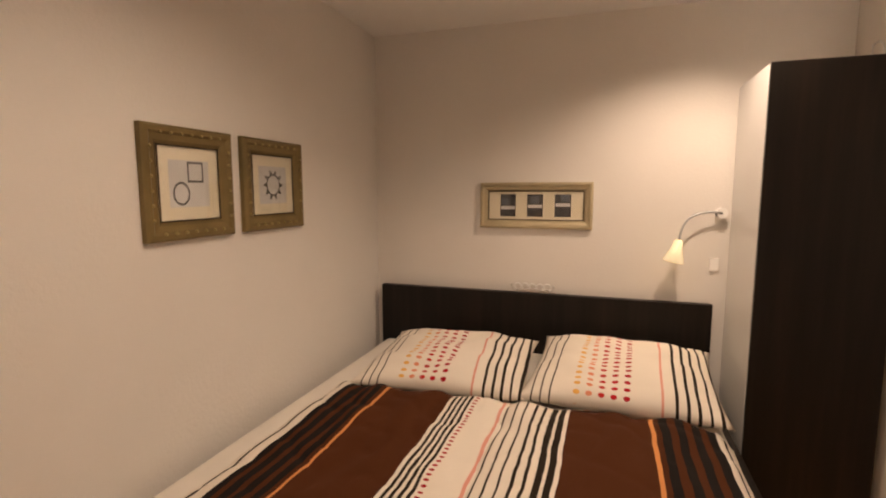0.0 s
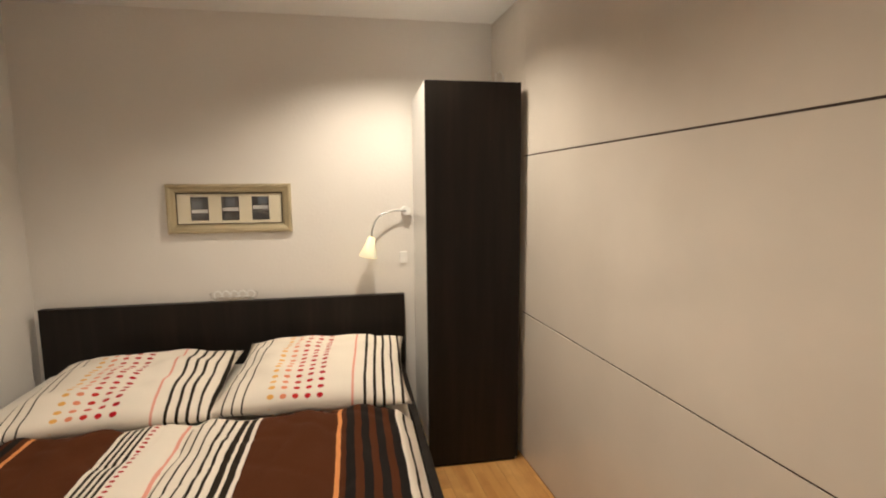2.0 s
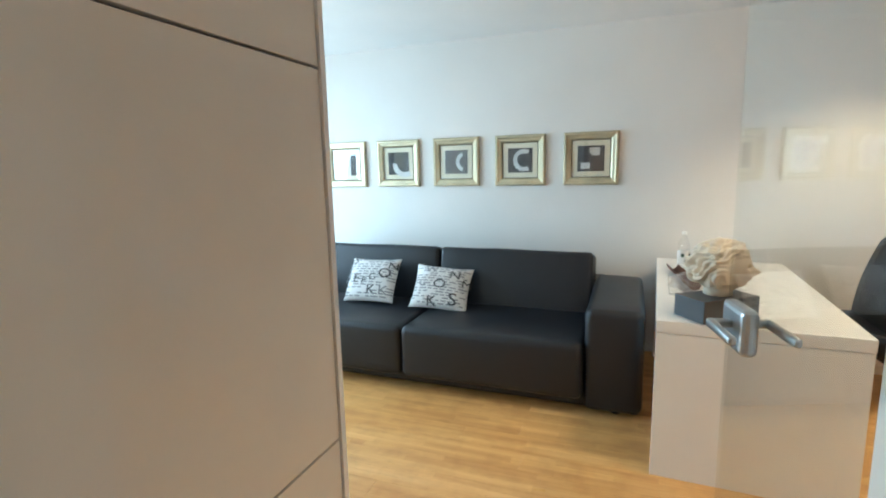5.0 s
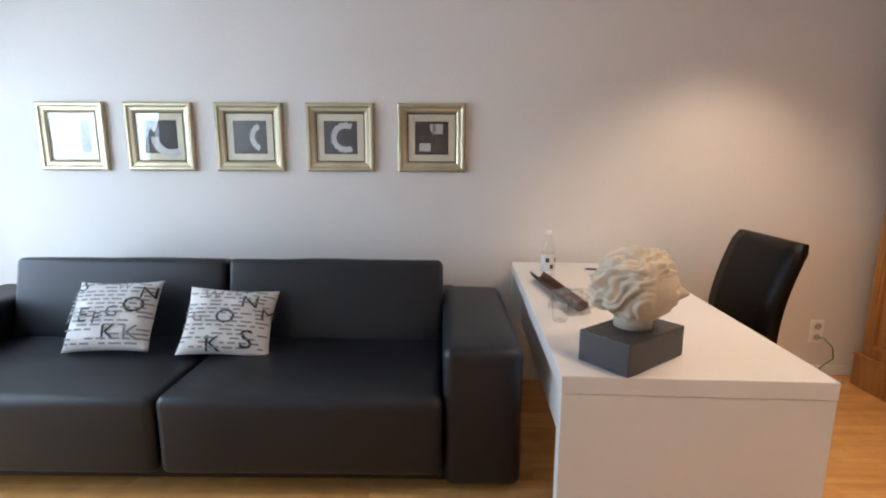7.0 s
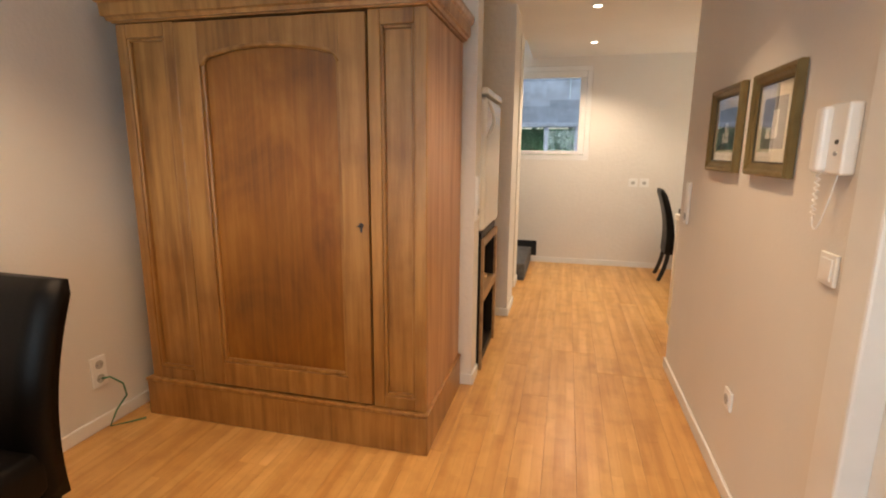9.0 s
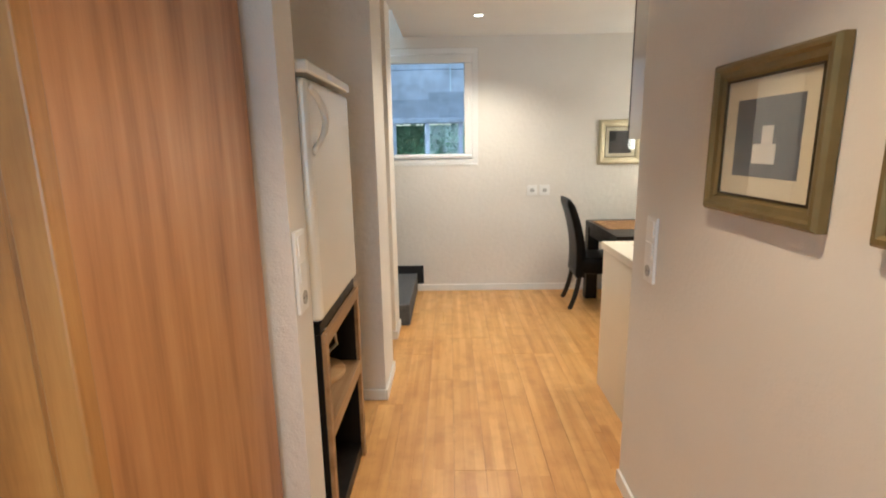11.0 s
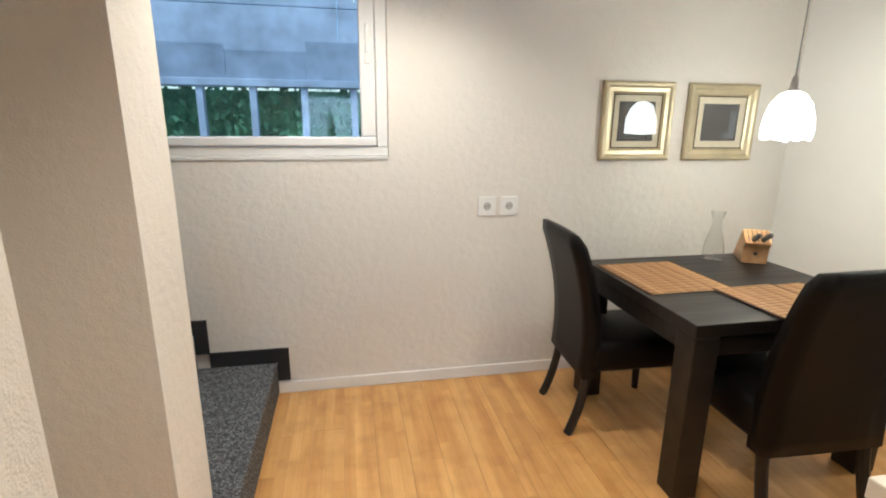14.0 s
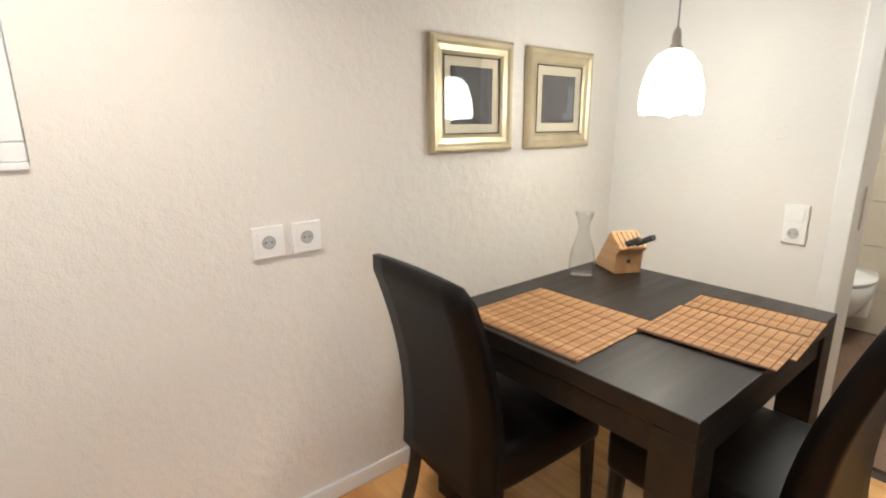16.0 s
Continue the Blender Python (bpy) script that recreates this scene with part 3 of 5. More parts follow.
# ---- outside ----
struct("ground", bx(-40, 60, -60, 60, -0.5, -0.16), PAVE, "grey paved ground outside", "ground")
struct("floor_slab", bx(-0.3, 7.0, -9.95, 0.56, -0.16, -0.014), GROOVE, "dark underlay below the planks", "floor")
cw = thing("garden_wall", "grey concrete wall with slabs and a coping outside the window", "wall", kind="structure")
for k, (za, zb, yy) in enumerate(((1.90, 2.65, -13.2), (2.66, 3.45, -13.22), (3.46, 4.6, -13.2))):
    for j in range(5):
        part("slab", bx(0.6 + j * 1.9, 2.49 + j * 1.9, yy - 0.15, yy + 0.01 * ((j * 7 + k * 3) % 3), za, zb, 0.01), CONC, cw)
for x0, x1, zt in ((1.2, 2.3, 2.15), (2.3, 3.35, 2.22), (3.35, 4.05, 2.19), (4.05, 4.75, 2.31), (4.75, 5.6, 2.20), (5.6, 7.2, 2.26)):
    part("damp_patch", bx(x0 + 0.002, x1 - 0.002, -13.19, -13.172, 1.901, zt, 0.004), DAMP, cw, "darker damp concrete")
part("coping", bx(0.5, 10.2, -13.36, -13.12, 1.82, 1.90, 0.01), CONC, cw)
fence = thing("fence", "row of pale concrete fence posts under the wall", "fence", kind="structure")
for k in range(18):
    part("post", bx(0.9 + k * 0.55, 0.975 + k * 0.55, -13.25, -13.15, -0.16, 1.82, 0.008), CONC, fence)
bm = bmesh.new()
rng = random.Random(4)
for k in range(4600):
    p = Vector((rng.uniform(0.6, 10.2), rng.uniform(-13.55, -13.29), rng.uniform(1.0, 1.85)))
    s = rng.uniform(0.03, 0.07)
    q = Euler((rng.uniform(0, 6), rng.uniform(0, 6), rng.uniform(0, 6))).to_matrix()
    vs = [bm.verts.new(p + q @ Vector(c) * s) for c in ((-1, 0, 0), (0, -0.5, 0.1), (1, 0, 0), (0, 0.5, 0.1))]
    bm.faces.new(vs)
add_box(bm, 0.4, 10.4, -14.7, -13.5, -0.16, 1.80)
tagged(put("hedge", bm, HEDGE), "dense green hedge behind the fence", "hedge", kind="stuff")
hb = thing("balcony", "pale concrete balcony parapet outside the living room", "balcony", kind="structure")
part("slab", bx(3.2, 6.9, 0.56, 2.0, -0.16, -0.02), PAVE, hb)
part("parapet", bx(3.2, 6.9, 1.9, 2.0, -0.02, 0.95), PAVE, hb)
struct("backdrop", bx(-38, 58, 58.5, 58.9, -0.16, 60), HAZE, "pale overcast haze beyond the balcony", "sky")

# bathroom seen through the doorway
bm = bx(-0.2, 0.0, -9.95, -6.73, 0, H)
add_box(bm, 0, 1.56, -9.95, -9.75, 0, H)
add_box(bm, 0, 1.56, -6.87, -6.73, 0, H)
struct("wall_bathroom_outer", bm, WALL, "white outer walls of the bathroom", "wall")
struct("bathroom_ceiling", bx(-0.2, 1.56, -9.95, -6.73, H, H + 0.1), CEILM, "white bathroom ceiling", "ceiling")
btile = thing("bathroom_tiling", "large beige wall tiles with fine joints", "wall tiles", kind="structure")
for i in range(5):
    for j in range(8):
        part("tile", bx(0.012, 0.022, -9.74 + i * 0.55, -9.195 + i * 0.55, 0.003 + j * 0.29, 0.289 + j * 0.29), TILEM, btile)
for i in range(2):
    for j in range(8):
        part("tile", bx(0.03 + i * 0.6, 0.625 + i * 0.6, -9.745, -9.735, 0.003 + j * 0.29, 0.289 + j * 0.29), TILEM, btile)
ftile = thing("bathroom_floor", "dark brown square floor tiles", "floor tiles", kind="structure")
for i in range(5):
    for j in range(6):
        part("tile", bx(0.03 + i * 0.33, 0.356 + i * 0.33, -9.73 + j * 0.33, -9.404 + j * 0.33, -0.014, 0.0), TILEF, ftile)
toilet = thing("toilet", "white ceramic wall-hung toilet with closed lid", "toilet", pose(0.02, -9.0, 0))
prof = [(0.05, 0.16), (0.13, 0.2), (0.175, 0.3), (0.19, 0.4), (0.18, 0.41)]
bm = lathe(prof, 28)
for v in bm.verts:
    v.co.x = v.co.x * 1.45 + 0.28
part("bowl", bm, CERAM, toilet, smooth=True)
bm = lathe([(0.185, 0.412), (0.192, 0.42), (0.19, 0.435), (0.1, 0.442)], 28)
for v in bm.verts:
    v.co.x = v.co.x * 1.45 + 0.28
part("lid", bm, CERAM, toilet, smooth=True)
part("bracket", bx(0.0, 0.12, -0.15, 0.15, 0.12, 0.42, 0.02), CERAM, toilet)


# ---- bedroom ----
def stripes_mat(name, stops, x0, x1, dots=None, wav=0.004):
    # woven bands across x, read from a constant ramp between x0 and x1
    m, nt, b = nodes_of(name)
    tc = nt.nodes.new("ShaderNodeTexCoord")
    sep = nt.nodes.new("ShaderNodeSeparateXYZ")
    nt.links.new(tc.outputs["Object"], sep.inputs[0])
    nz = noise_tex(nt, tc.outputs["Object"], 5.0, 2)
    ma = nt.nodes.new("ShaderNodeMath")
    ma.operation = "MULTIPLY_ADD"
    nt.links.new(nz, ma.inputs[0])
    ma.inputs[1].default_value = wav * 6
    nt.links.new(sep.outputs[0], ma.inputs[2])
    rg = nt.nodes.new("ShaderNodeMapRange")
    rg.inputs["From Min"].default_value, rg.inputs["From Max"].default_value = x0 + wav * 3, x1 + wav * 3
    nt.links.new(ma.outputs[0], rg.inputs["Value"])
    col = ramp(nt, rg.outputs[0], stops[:32], "CONSTANT")
    if dots:
        dx0, dx1, cell, tones = dots

        def mth(op, a, bval=None, c=None):
            n = nt.nodes.new("ShaderNodeMath")
            n.operation = op
            for i, q in enumerate((a, bval, c)):
                if q is None:
                    continue
                if isinstance(q, (int, float)):
                    n.inputs[i].default_value = q
                else:
                    nt.links.new(q, n.inputs[i])
            return n.outputs[0]

        u = mth("MULTIPLY", mth("SUBTRACT", ma.outputs[0], dx0 + wav * 3), 1 / cell)
        v = mth("MULTIPLY", sep.outputs[1], 1 / (cell * 0.78))
        du = mth("SUBTRACT", mth("FRACT", u), 0.5)
        dv = mth("SUBTRACT", mth("FRACT", v), 0.5)
        d2 = mth("ADD", mth("MULTIPLY", du, du), mth("MULTIPLY", mth("MULTIPLY", dv, dv), 1.3))
        inside = mth("LESS_THAN", d2, 0.072)
        band = mth("MULTIPLY", mth("GREATER_THAN", u, 0.0), mth("LESS_THAN", u, (dx1 - dx0) / cell))
        mask = mth("MULTIPLY", inside, band)
        uu = mth("MULTIPLY", u, cell / (dx1 - dx0))
        dcol = ramp(nt, uu, [(i / len(tones), c) for i, c in enumerate(tones)], "CONSTANT")
        mix = nt.nodes.new("ShaderNodeMix")
        mix.data_type = "RGBA"
        nt.links.new(mask, mix.inputs[0])
        nt.links.new(col, mix.inputs[6])
        nt.links.new(dcol, mix.inputs[7])
        col = mix.outputs[2]
    nt.links.new(col, b.inputs["Base Color"])
    b.inputs["Roughness"].default_value = 0.85
    b.inputs["Specular IOR Level"].default_value = 0.1
    fine = noise_tex(nt, tc.outputs["Object"], 420, 2)
    bump(nt, b, fine, 0.3, 0.001)
    return m


WH, BR, DK, OR, PK, BK = (0.72, 0.66, 0.58), (0.070, 0.0215, 0.0075), (0.022, 0.016, 0.011), (0.62, 0.26, 0.09), (0.66, 0.30, 0.24), (0.012, 0.010, 0.009)


def bands(spec, total):
    # (width, colour) pairs to ramp stops
    stops, x = [], 0.0
    for w, c in spec:
        stops.append((x / total, c))
        x += w
    return stops


left_spec = [(0.05, WH), (0.009, DK), (0.04, WH)] + [(0.026, BK), (0.0205, BR)] * 4 + [(0.012, OR), (0.295, BR)] + \
            [(0.012, WH), (0.012, DK)] * 4 + [(0.131, WH), (0.012, PK), (0.16, WH)]
right_spec = [(0.02, WH)] + [(0.008, DK), (0.03, WH)] * 3 + [(0.012, DK), (0.022, WH)] * 2 + [(0.022, DK), (0.013, WH)] * 2 + \
             [(0.30, BR), (0.014, OR), (0.02, BR)] + [(0.028, BK), (0.028, BR)] * 3 + [(0.03, BK), (0.03, WH), (0.010, DK), (0.12, WH)]
LW, RW = sum(w for w, c in left_spec), sum(w for w, c in right_spec)
RED = (0.36, 0.012, 0.02)
DUVL = stripes_mat("striped_duvet_cotton", bands(left_spec, LW), 0.265, 0.265 + LW, (0.955, 0.991, 0.036, [RED]))
DUVR = stripes_mat("brown_striped_duvet_cotton", bands(right_spec, RW), 1.09, 1.09 + RW)
pil_spec = [(0.05, WH), (0.006, DK), (0.03, WH), (0.006, DK), (0.03, WH), (0.006, DK), (0.40, WH), (0.010, PK), (0.04, WH)] + [(0.011, DK), (0.026, WH)] * 5
TONES = [(0.70, 0.38, 0.10), (0.66, 0.24, 0.14), (0.45, 0.03, 0.025), (0.42, 0.018, 0.025), (0.36, 0.012, 0.02)]
PILM = stripes_mat("dotted_pillow_cotton", bands(pil_spec, sum(w for w, c in pil_spec)), -0.42, 0.42, (-0.20, 0.06, 0.052, TONES), 0.002)

BED = pose(0.149, 0.228, 0, 0, 0, -3.6)
bed = thing("double_bed", "black-brown double bed with a tall plain headboard", "bed", BED)
part("headboard", bx(0.062, 2.043, -0.062, -0.016, 0.1, 0.848, 0.003), BLACKW, bed)
part("side_rail", bx(0.015, 0.06, -2.18, -0.062, 0.08, 0.41, 0.003), BLACKW, bed)
part("side_rail", bx(1.995, 2.03, -2.18, -0.062, 0.08, 0.41, 0.003), BLACKW, bed)
part("footboard", bx(0.04, 2.028, -2.225, -2.182, 0.08, 0.40, 0.003), BLACKW, bed)
for lx, ly in ((0.07, -0.12), (1.94, -0.12), (0.07, -2.17), (1.94, -2.17)):
    part("leg", bx(lx, lx + 0.05, ly, ly + 0.05, 0, 0.09), BLACKW, bed)
part("slats", bx(0.065, 1.99, -2.16, -0.08, 0.22, 0.26), BEECH, bed)
mt = tagged(put("mattress", soft_box(0.10, 1.975, -2.16, -0.075, 0.262, 0.49, 0.04, 0.004), plain("mattress_ticking", (0.7, 0.66, 0.6), 0.9)), "cream sheeted double mattress on the bed", "mattress")
mt.matrix_world = BED


def duvet(name, x0, x1, mat, label, lift, seed):
    # a soft quilt: rumpled top, rolled edges hanging over the side
    bm = bmesh.new()
    nx, ny = 60, 70
    y0, y1 = -2.24, -0.97
    top = []
    for j in range(ny + 1):
        row = []
        for i in range(nx + 1):
            u, v = i / nx, j / ny
            x, y = x0 + u * (x1 - x0), y0 + v * (y1 - y0)
            edge = min(u, 1 - u) * (x1 - x0)
            ev = (1 - v) * (y1 - y0)
            puff = 0.012 + 0.058 * (1 - math.exp(-edge / 0.05)) * (1 - math.exp(-ev / 0.02))
            z = 0.502 + puff + lift
            z += 0.016 * noise.noise(Vector((x * 2.6 + seed, y * 1.8, 0))) + 0.010 * noise.noise(Vector((x * 9 + seed, y * 4 - x * 3, 1)))
            crease = abs(noise.noise(Vector((x * 5.5 + y * 2.5, y * 3.2 - x * 2 + seed, 2))))
            z -= 0.009 * math.exp(-crease / 0.06)
            r = 0.011 * math.exp(-ev / 0.35) * math.sin(x * 26 + 5 * noise.noise(Vector((x * 3, y * 3, seed))))
            z += max(r, -0.006)
            if x < 0.30:
                z -= (0.30 - x) * 0.5
            if x > 1.90:
                z -= (x - 1.90) * 0.8
            row.append(bm.verts.new((x, y + 0.012 * math.sin(x * 7 + seed), z)))
        top.append(row)
    for j in range(ny):
        for i in range(nx):
            bm.faces.new((top[j][i], top[j][i + 1], top[j + 1][i + 1], top[j + 1][i]))
    r = bmesh.ops.extrude_face_region(bm, geom=list(bm.faces))
    for v in [g for g in r["geom"] if isinstance(g, bmesh.types.BMVert)]:
        v.co.z = max(v.co.z - 0.05 - lift * 0.5, 0.42 if v.co.x > 1.90 or v.co.x < 0.09 else 0.501 + lift * 0.5)
    ob = put(name, bm, mat, smooth=True)
    ob.matrix_world = BED
    return tagged(ob, label, "duvet")


duvet("duvet", 0.235, 1.16, DUVL, "brown and white striped duvet with red dots spread on the bed", 0.0, 1)
duvet("duvet", 1.075, 1.975, DUVR, "brown duvet with black and white stripes, overlapping the other", 0.012, 9)
for k, (px, py, pz, rz, rx) in enumerate(((0.73, -0.60, 0.575, 4, 2), (1.57, -0.58, 0.595, -3, 4))):
    p = put("pillow", pillow(0.85, 0.80, 0.19, 30, seed=k * 5, crease=0.03), PILM, smooth=True)
    p.matrix_world = BED @ pose(px, py, pz, rx, 0, rz)
    tagged(p, "white pillow with dark stripes and red and orange dots", "pillow", group="pillows on the bed")

# slim wardrobe: white carcass with a dark door
wd = thing("slim_wardrobe", "tall narrow wardrobe with white carcass and black-brown door", "wardrobe", HEADW @ pose(2.113, 0, 0))
part("body", bx(0.0, 0.49, -0.545, -0.016, 0.0, 2.003, 0.002), WHITEP, wd, "white wardrobe carcass")
part("door", bx(0.002, 0.492, -0.567, -0.547, 0.02, 2.005, 0.002), BLACKW, wd, "black-brown veneered door")
part("plinth", bx(0.006, 0.478, -0.556, -0.547, 0.0, 0.018), BLACKW, wd)
wr = tube([(0.40, -0.42, 1.994), (0.40, -0.42, 2.065), (0.425, -0.42, 2.08), (0.44, -0.42, 2.055), (0.44, -0.42, 1.994)], 0.0045, 6)
hk = put("wire_hook", wr, STEEL, smooth=True)
hk.matrix_world = HEADW @ pose(2.113, 0, 0.01)
tagged(hk, "thin bent wire hook on top of the slim wardrobe", "hook")

# reading lamp on the wall
rl = thing("reading_lamp", "wall reading lamp with bendy grey arm and cream shade, lit", "lamp", HEADW @ pose(2.065, -0.02, 1.35))
part("wall_mount", cyl((0, 0.018, 0), (0, -0.03, 0), 0.028), PLASTIC, rl, "white round mount")
part("arm", tube(bend((0, -0.03, 0), (-0.2, -0.05, 0.03), (-0.21, -0.09, -0.15)), 0.006), GREYM, rl, "grey flexible arm", smooth=True)
sh = lathe([(0.012, 0.0), (0.022, -0.01), (0.027, -0.05), (0.052, -0.12), (0.050, -0.12), (0.024, -0.05), (0.01, -0.012)], 24, False)
so = part("shade", sh, BULBM, rl, "cream cone shade, glowing", smooth=True)
so.matrix_basis = pose(-0.21, -0.09, -0.145, 0, 12, 0)
plate = tagged(put("wall_plate", bx(2.025, 2.07, -0.014, -0.001, 1.03, 1.10, 0.003), PLASTIC), "small white wall plate beside the bed", "wall plate")
plate.matrix_world = HEADW
# wire bowl ornament behind the headboard edge
orn = thing("metal_ornament", "small curled silver wire ornament standing on the headboard", "ornament", HEADW @ pose(1.062, -0.045, 0.8485))
bm = bmesh.new()
add_box(bm, -0.10, 0.10, -0.012, 0.012, 0.0, 0.022, 0.004)
part("base", bm, STEEL, orn, "silver base")
for k in range(5):
    cx = -0.09 + k * 0.045
    part("curl", tube([(cx + 0.02 * math.cos(a / 2), 0, 0.034 + 0.022 * math.sin(a / 2)) for a in range(0, 13)], 0.0045, 6), PLASTIC, orn, smooth=True)
for s in (-1, 1):
    part("scroll", tube([(s * 0.10, 0, 0.008), (s * 0.125, 0, 0.02), (s * 0.13, 0, 0.045), (s * 0.118, 0, 0.05)], 0.003, 6), STEEL, orn, smooth=True)


# ---- pictures ----
GILT = plain("dull_gilt", (0.36, 0.29, 0.13), 0.45, metal=0.6, vary=0.3)
LIP = plain("dark_bronze_lip", (0.07, 0.05, 0.025), 0.4, metal=0.5)


def ring(r0, r1, a0, a1, cx=0, cz=0, y=0, n=28, wob=0.0):
    bm = bmesh.new()
    prev = None
    for i in range(n + 1):
        a = radians(a0 + (a1 - a0) * i / n)
        k = 1 + wob * math.sin(i * 2.4)
        p = bm.verts.new((cx + r0 * math.cos(a), y, cz + r0 * math.sin(a)))
        q = bm.verts.new((cx + r1 * k * math.cos(a), y, cz + r1 * k * math.sin(a)))
        if prev:
            bm.faces.new((prev[0], prev[1], q, p))
        prev = (p, q)
    return bm


def picture(label, m, w, h, border, mount, motif, frame_mat=GOLD, group="", print_w=None, print_h=None, beads=False):
    # frame of four mitred mouldings around a mount with a print behind glass; front towards -y
    ob = thing("picture", label, "picture", m, group)
    prof = [(0.0, -0.002), (0.0, -0.022), (0.15, -0.030), (0.35, -0.030), (0.5, -0.022), (0.8, -0.019), (1.0, -0.010), (1.0, -0.002)]
    cor = [(-w / 2, -h / 2), (w / 2, -h / 2), (w / 2, h / 2), (-w / 2, h / 2)]
    inn = [(-w / 2 + border, -h / 2 + border), (w / 2 - border, -h / 2 + border), (w / 2 - border, h / 2 - border), (-w / 2 + border, h / 2 - border)]
    for k in range(4):
        bm = bmesh.new()
        ends = []
        for c in (k, (k + 1) % 4):
            ends.append([bm.verts.new((cor[c][0] + (inn[c][0] - cor[c][0]) * f, d, cor[c][1] + (inn[c][1] - cor[c][1]) * f)) for f, d in prof])
        for i in range(len(prof)):
            j = (i + 1) % len(prof)
            bm.faces.new((ends[0][i], ends[0][j], ends[1][j], ends[1][i]))
        bm.faces.new(ends[0])
        bm.faces.new(ends[1])
        mo = part("moulding", bm, frame_mat, ob)
        if beads:
            a, b = Vector((*cor[k], 0)), Vector((*cor[(k + 1) % 4], 0))
            ai, bi = Vector((*inn[k], 0)), Vector((*inn[(k + 1) % 4], 0))
            bm = bmesh.new()
            nn = int((b - a).length / 0.05)
            for i in range(1, nn):
                p = (a + (b - a) * i / nn) * 0.6 + (ai + (bi - ai) * i / nn) * 0.4
                bmesh.ops.create_icosphere(bm, subdivisions=1, radius=0.0075, matrix=Matrix.Translation((p.x, -0.029, p.y)))
            cv = part("carving", bm, GILT, mo, "small gilt leaf ornaments")
            cv["kind"] = "stuff"
    iw, ih = w - 2 * border, h - 2 * border
    bm = bmesh.new()
    e = 0.005
    for a, b, c, d in ((-iw / 2, iw / 2, -ih / 2, -ih / 2 + e), (-iw / 2, iw / 2, ih / 2 - e, ih / 2), (-iw / 2, -iw / 2 + e, -ih / 2 + e, ih / 2 - e), (iw / 2 - e, iw / 2, -ih / 2 + e, ih / 2 - e)):
        add_box(bm, a, b, -0.0145, -0.0119, c, d)
    part("inner_lip", bm, LIP, ob, "dark bronze inner lip")
    part("mount", bx(-iw / 2, iw / 2, -0.0075, -0.0045, -ih / 2, ih / 2), MATB, ob, "cream mount card")
    pw, ph = print_w or iw - 2 * mount, print_h or ih - 2 * mount
    for name, bm, mt in motif(pw, ph):
        part(name, bm, mt, ob)
    g = part("glass", bx(-iw / 2, iw / 2, -0.0118, -0.0108, -ih / 2, ih / 2), PGLASS, ob)
    g.visible_shadow = False
    return ob


def sheet(w, h, y=-0.0082, cx=0.0, cz=0.0):
    return bx(cx - w / 2, cx + w / 2, y - 0.0004, y + 0.0004, cz - h / 2, cz + h / 2)


def motif_rings(w, h):
    out = [("print", sheet(w, h), PALE)]
    bm = ring(0.034, 0.043, 0, 360, -0.04, -0.035, -0.0092)
    for v in bm.verts:
        v.co.x = (v.co.x + 0.045) * 0.9 - 0.045
    out.append(("drawn_ring", bm, INK))
    bm = bx(-0.01, 0.065, -0.0094, -0.009, 0.072, 0.08)
    for a in ((-0.01, 0.065, 0.005, 0.013), (-0.01, -0.003, 0.013, 0.072), (0.058, 0.065, 0.013, 0.072)):
        add_box(bm, a[0], a[1], -0.0094, -0.009, a[2], a[3])
    out.append(("drawn_square", bm, INK))
    return out


def motif_sun(w, h):
    bm = ring(0.042, 0.05, 0, 360, 0, 0, -0.0092)
    for k in range(10):
        a = k * math.pi / 5
        c, s = math.cos(a), math.sin(a)
        vs = [bm.verts.new((c * r - s * q, -0.0092, s * r + c * q)) for r, q in ((0.049, -0.009), (0.068, -0.004), (0.068, 0.004), (0.049, 0.009))]
        bm.faces.new(vs)
    return [("print", sheet(w, h), PALE), ("drawn_gear", bm, INK)]


def motif_dark(w, h):
    return [("print", sheet(w, h), INK)]


def motif_arc(w, h, a0=100, a1=260, cx=0.25, r=0.42, s2=False):
    out = [("print", sheet(w, h), INK), ("drawn_arc", ring(r * w * 0.62, r * w, a0, a1, cx * w, 0, -0.0092, wob=0.06), PALE)]
    return out


def motif_blobs(w, h):
    bm = sheet(w * 0.3, h * 0.3, -0.0092, w * 0.18, h * 0.27)
    add_box(bm, w * -0.05, w * 0.1, -0.0096, -0.0088, h * 0.2, h * 0.42)
    bm2 = sheet(w * 0.34, h * 0.24, -0.0092, -w * 0.2, -h * 0.28)
    return [("print", sheet(w, h), INK), ("drawn_shape", bm, PALE), ("drawn_shape", bm2, PALE)]


def motif_column(w, h):
    return [("print", sheet(w, h), PALE), ("drawn_shape", bx(w * 0.2, w * 0.5, -0.0096, -0.0088, -h / 2, h / 2), INK)]


def motif_triple(w, h):
    out = []
    for k in (-1, 0, 1):
        out.append(("print", sheet(0.095, 0.135, -0.0082, k * 0.165), INK))
        out.append(("drawn_shape", sheet(0.05, 0.04, -0.0092, k * 0.165 + 0.012 * k, 0.035 + 0.012 * k), INKB))
        out.append(("drawn_shape", sheet(0.085, 0.02, -0.0094, k * 0.165, -0.005 + 0.01 * k), PALE))
    return out


def motif_city(w, h):
    bm = sheet(w * 0.35, h * 0.25, -0.0092, 0, -h * 0.2)
    add_box(bm, -w * 0.05, w * 0.12, -0.0096, -0.0088, -h * 0.1, h * 0.15)
    return [("print", sheet(w, h), INKB), ("drawn_shape", bm, WHITEI)]


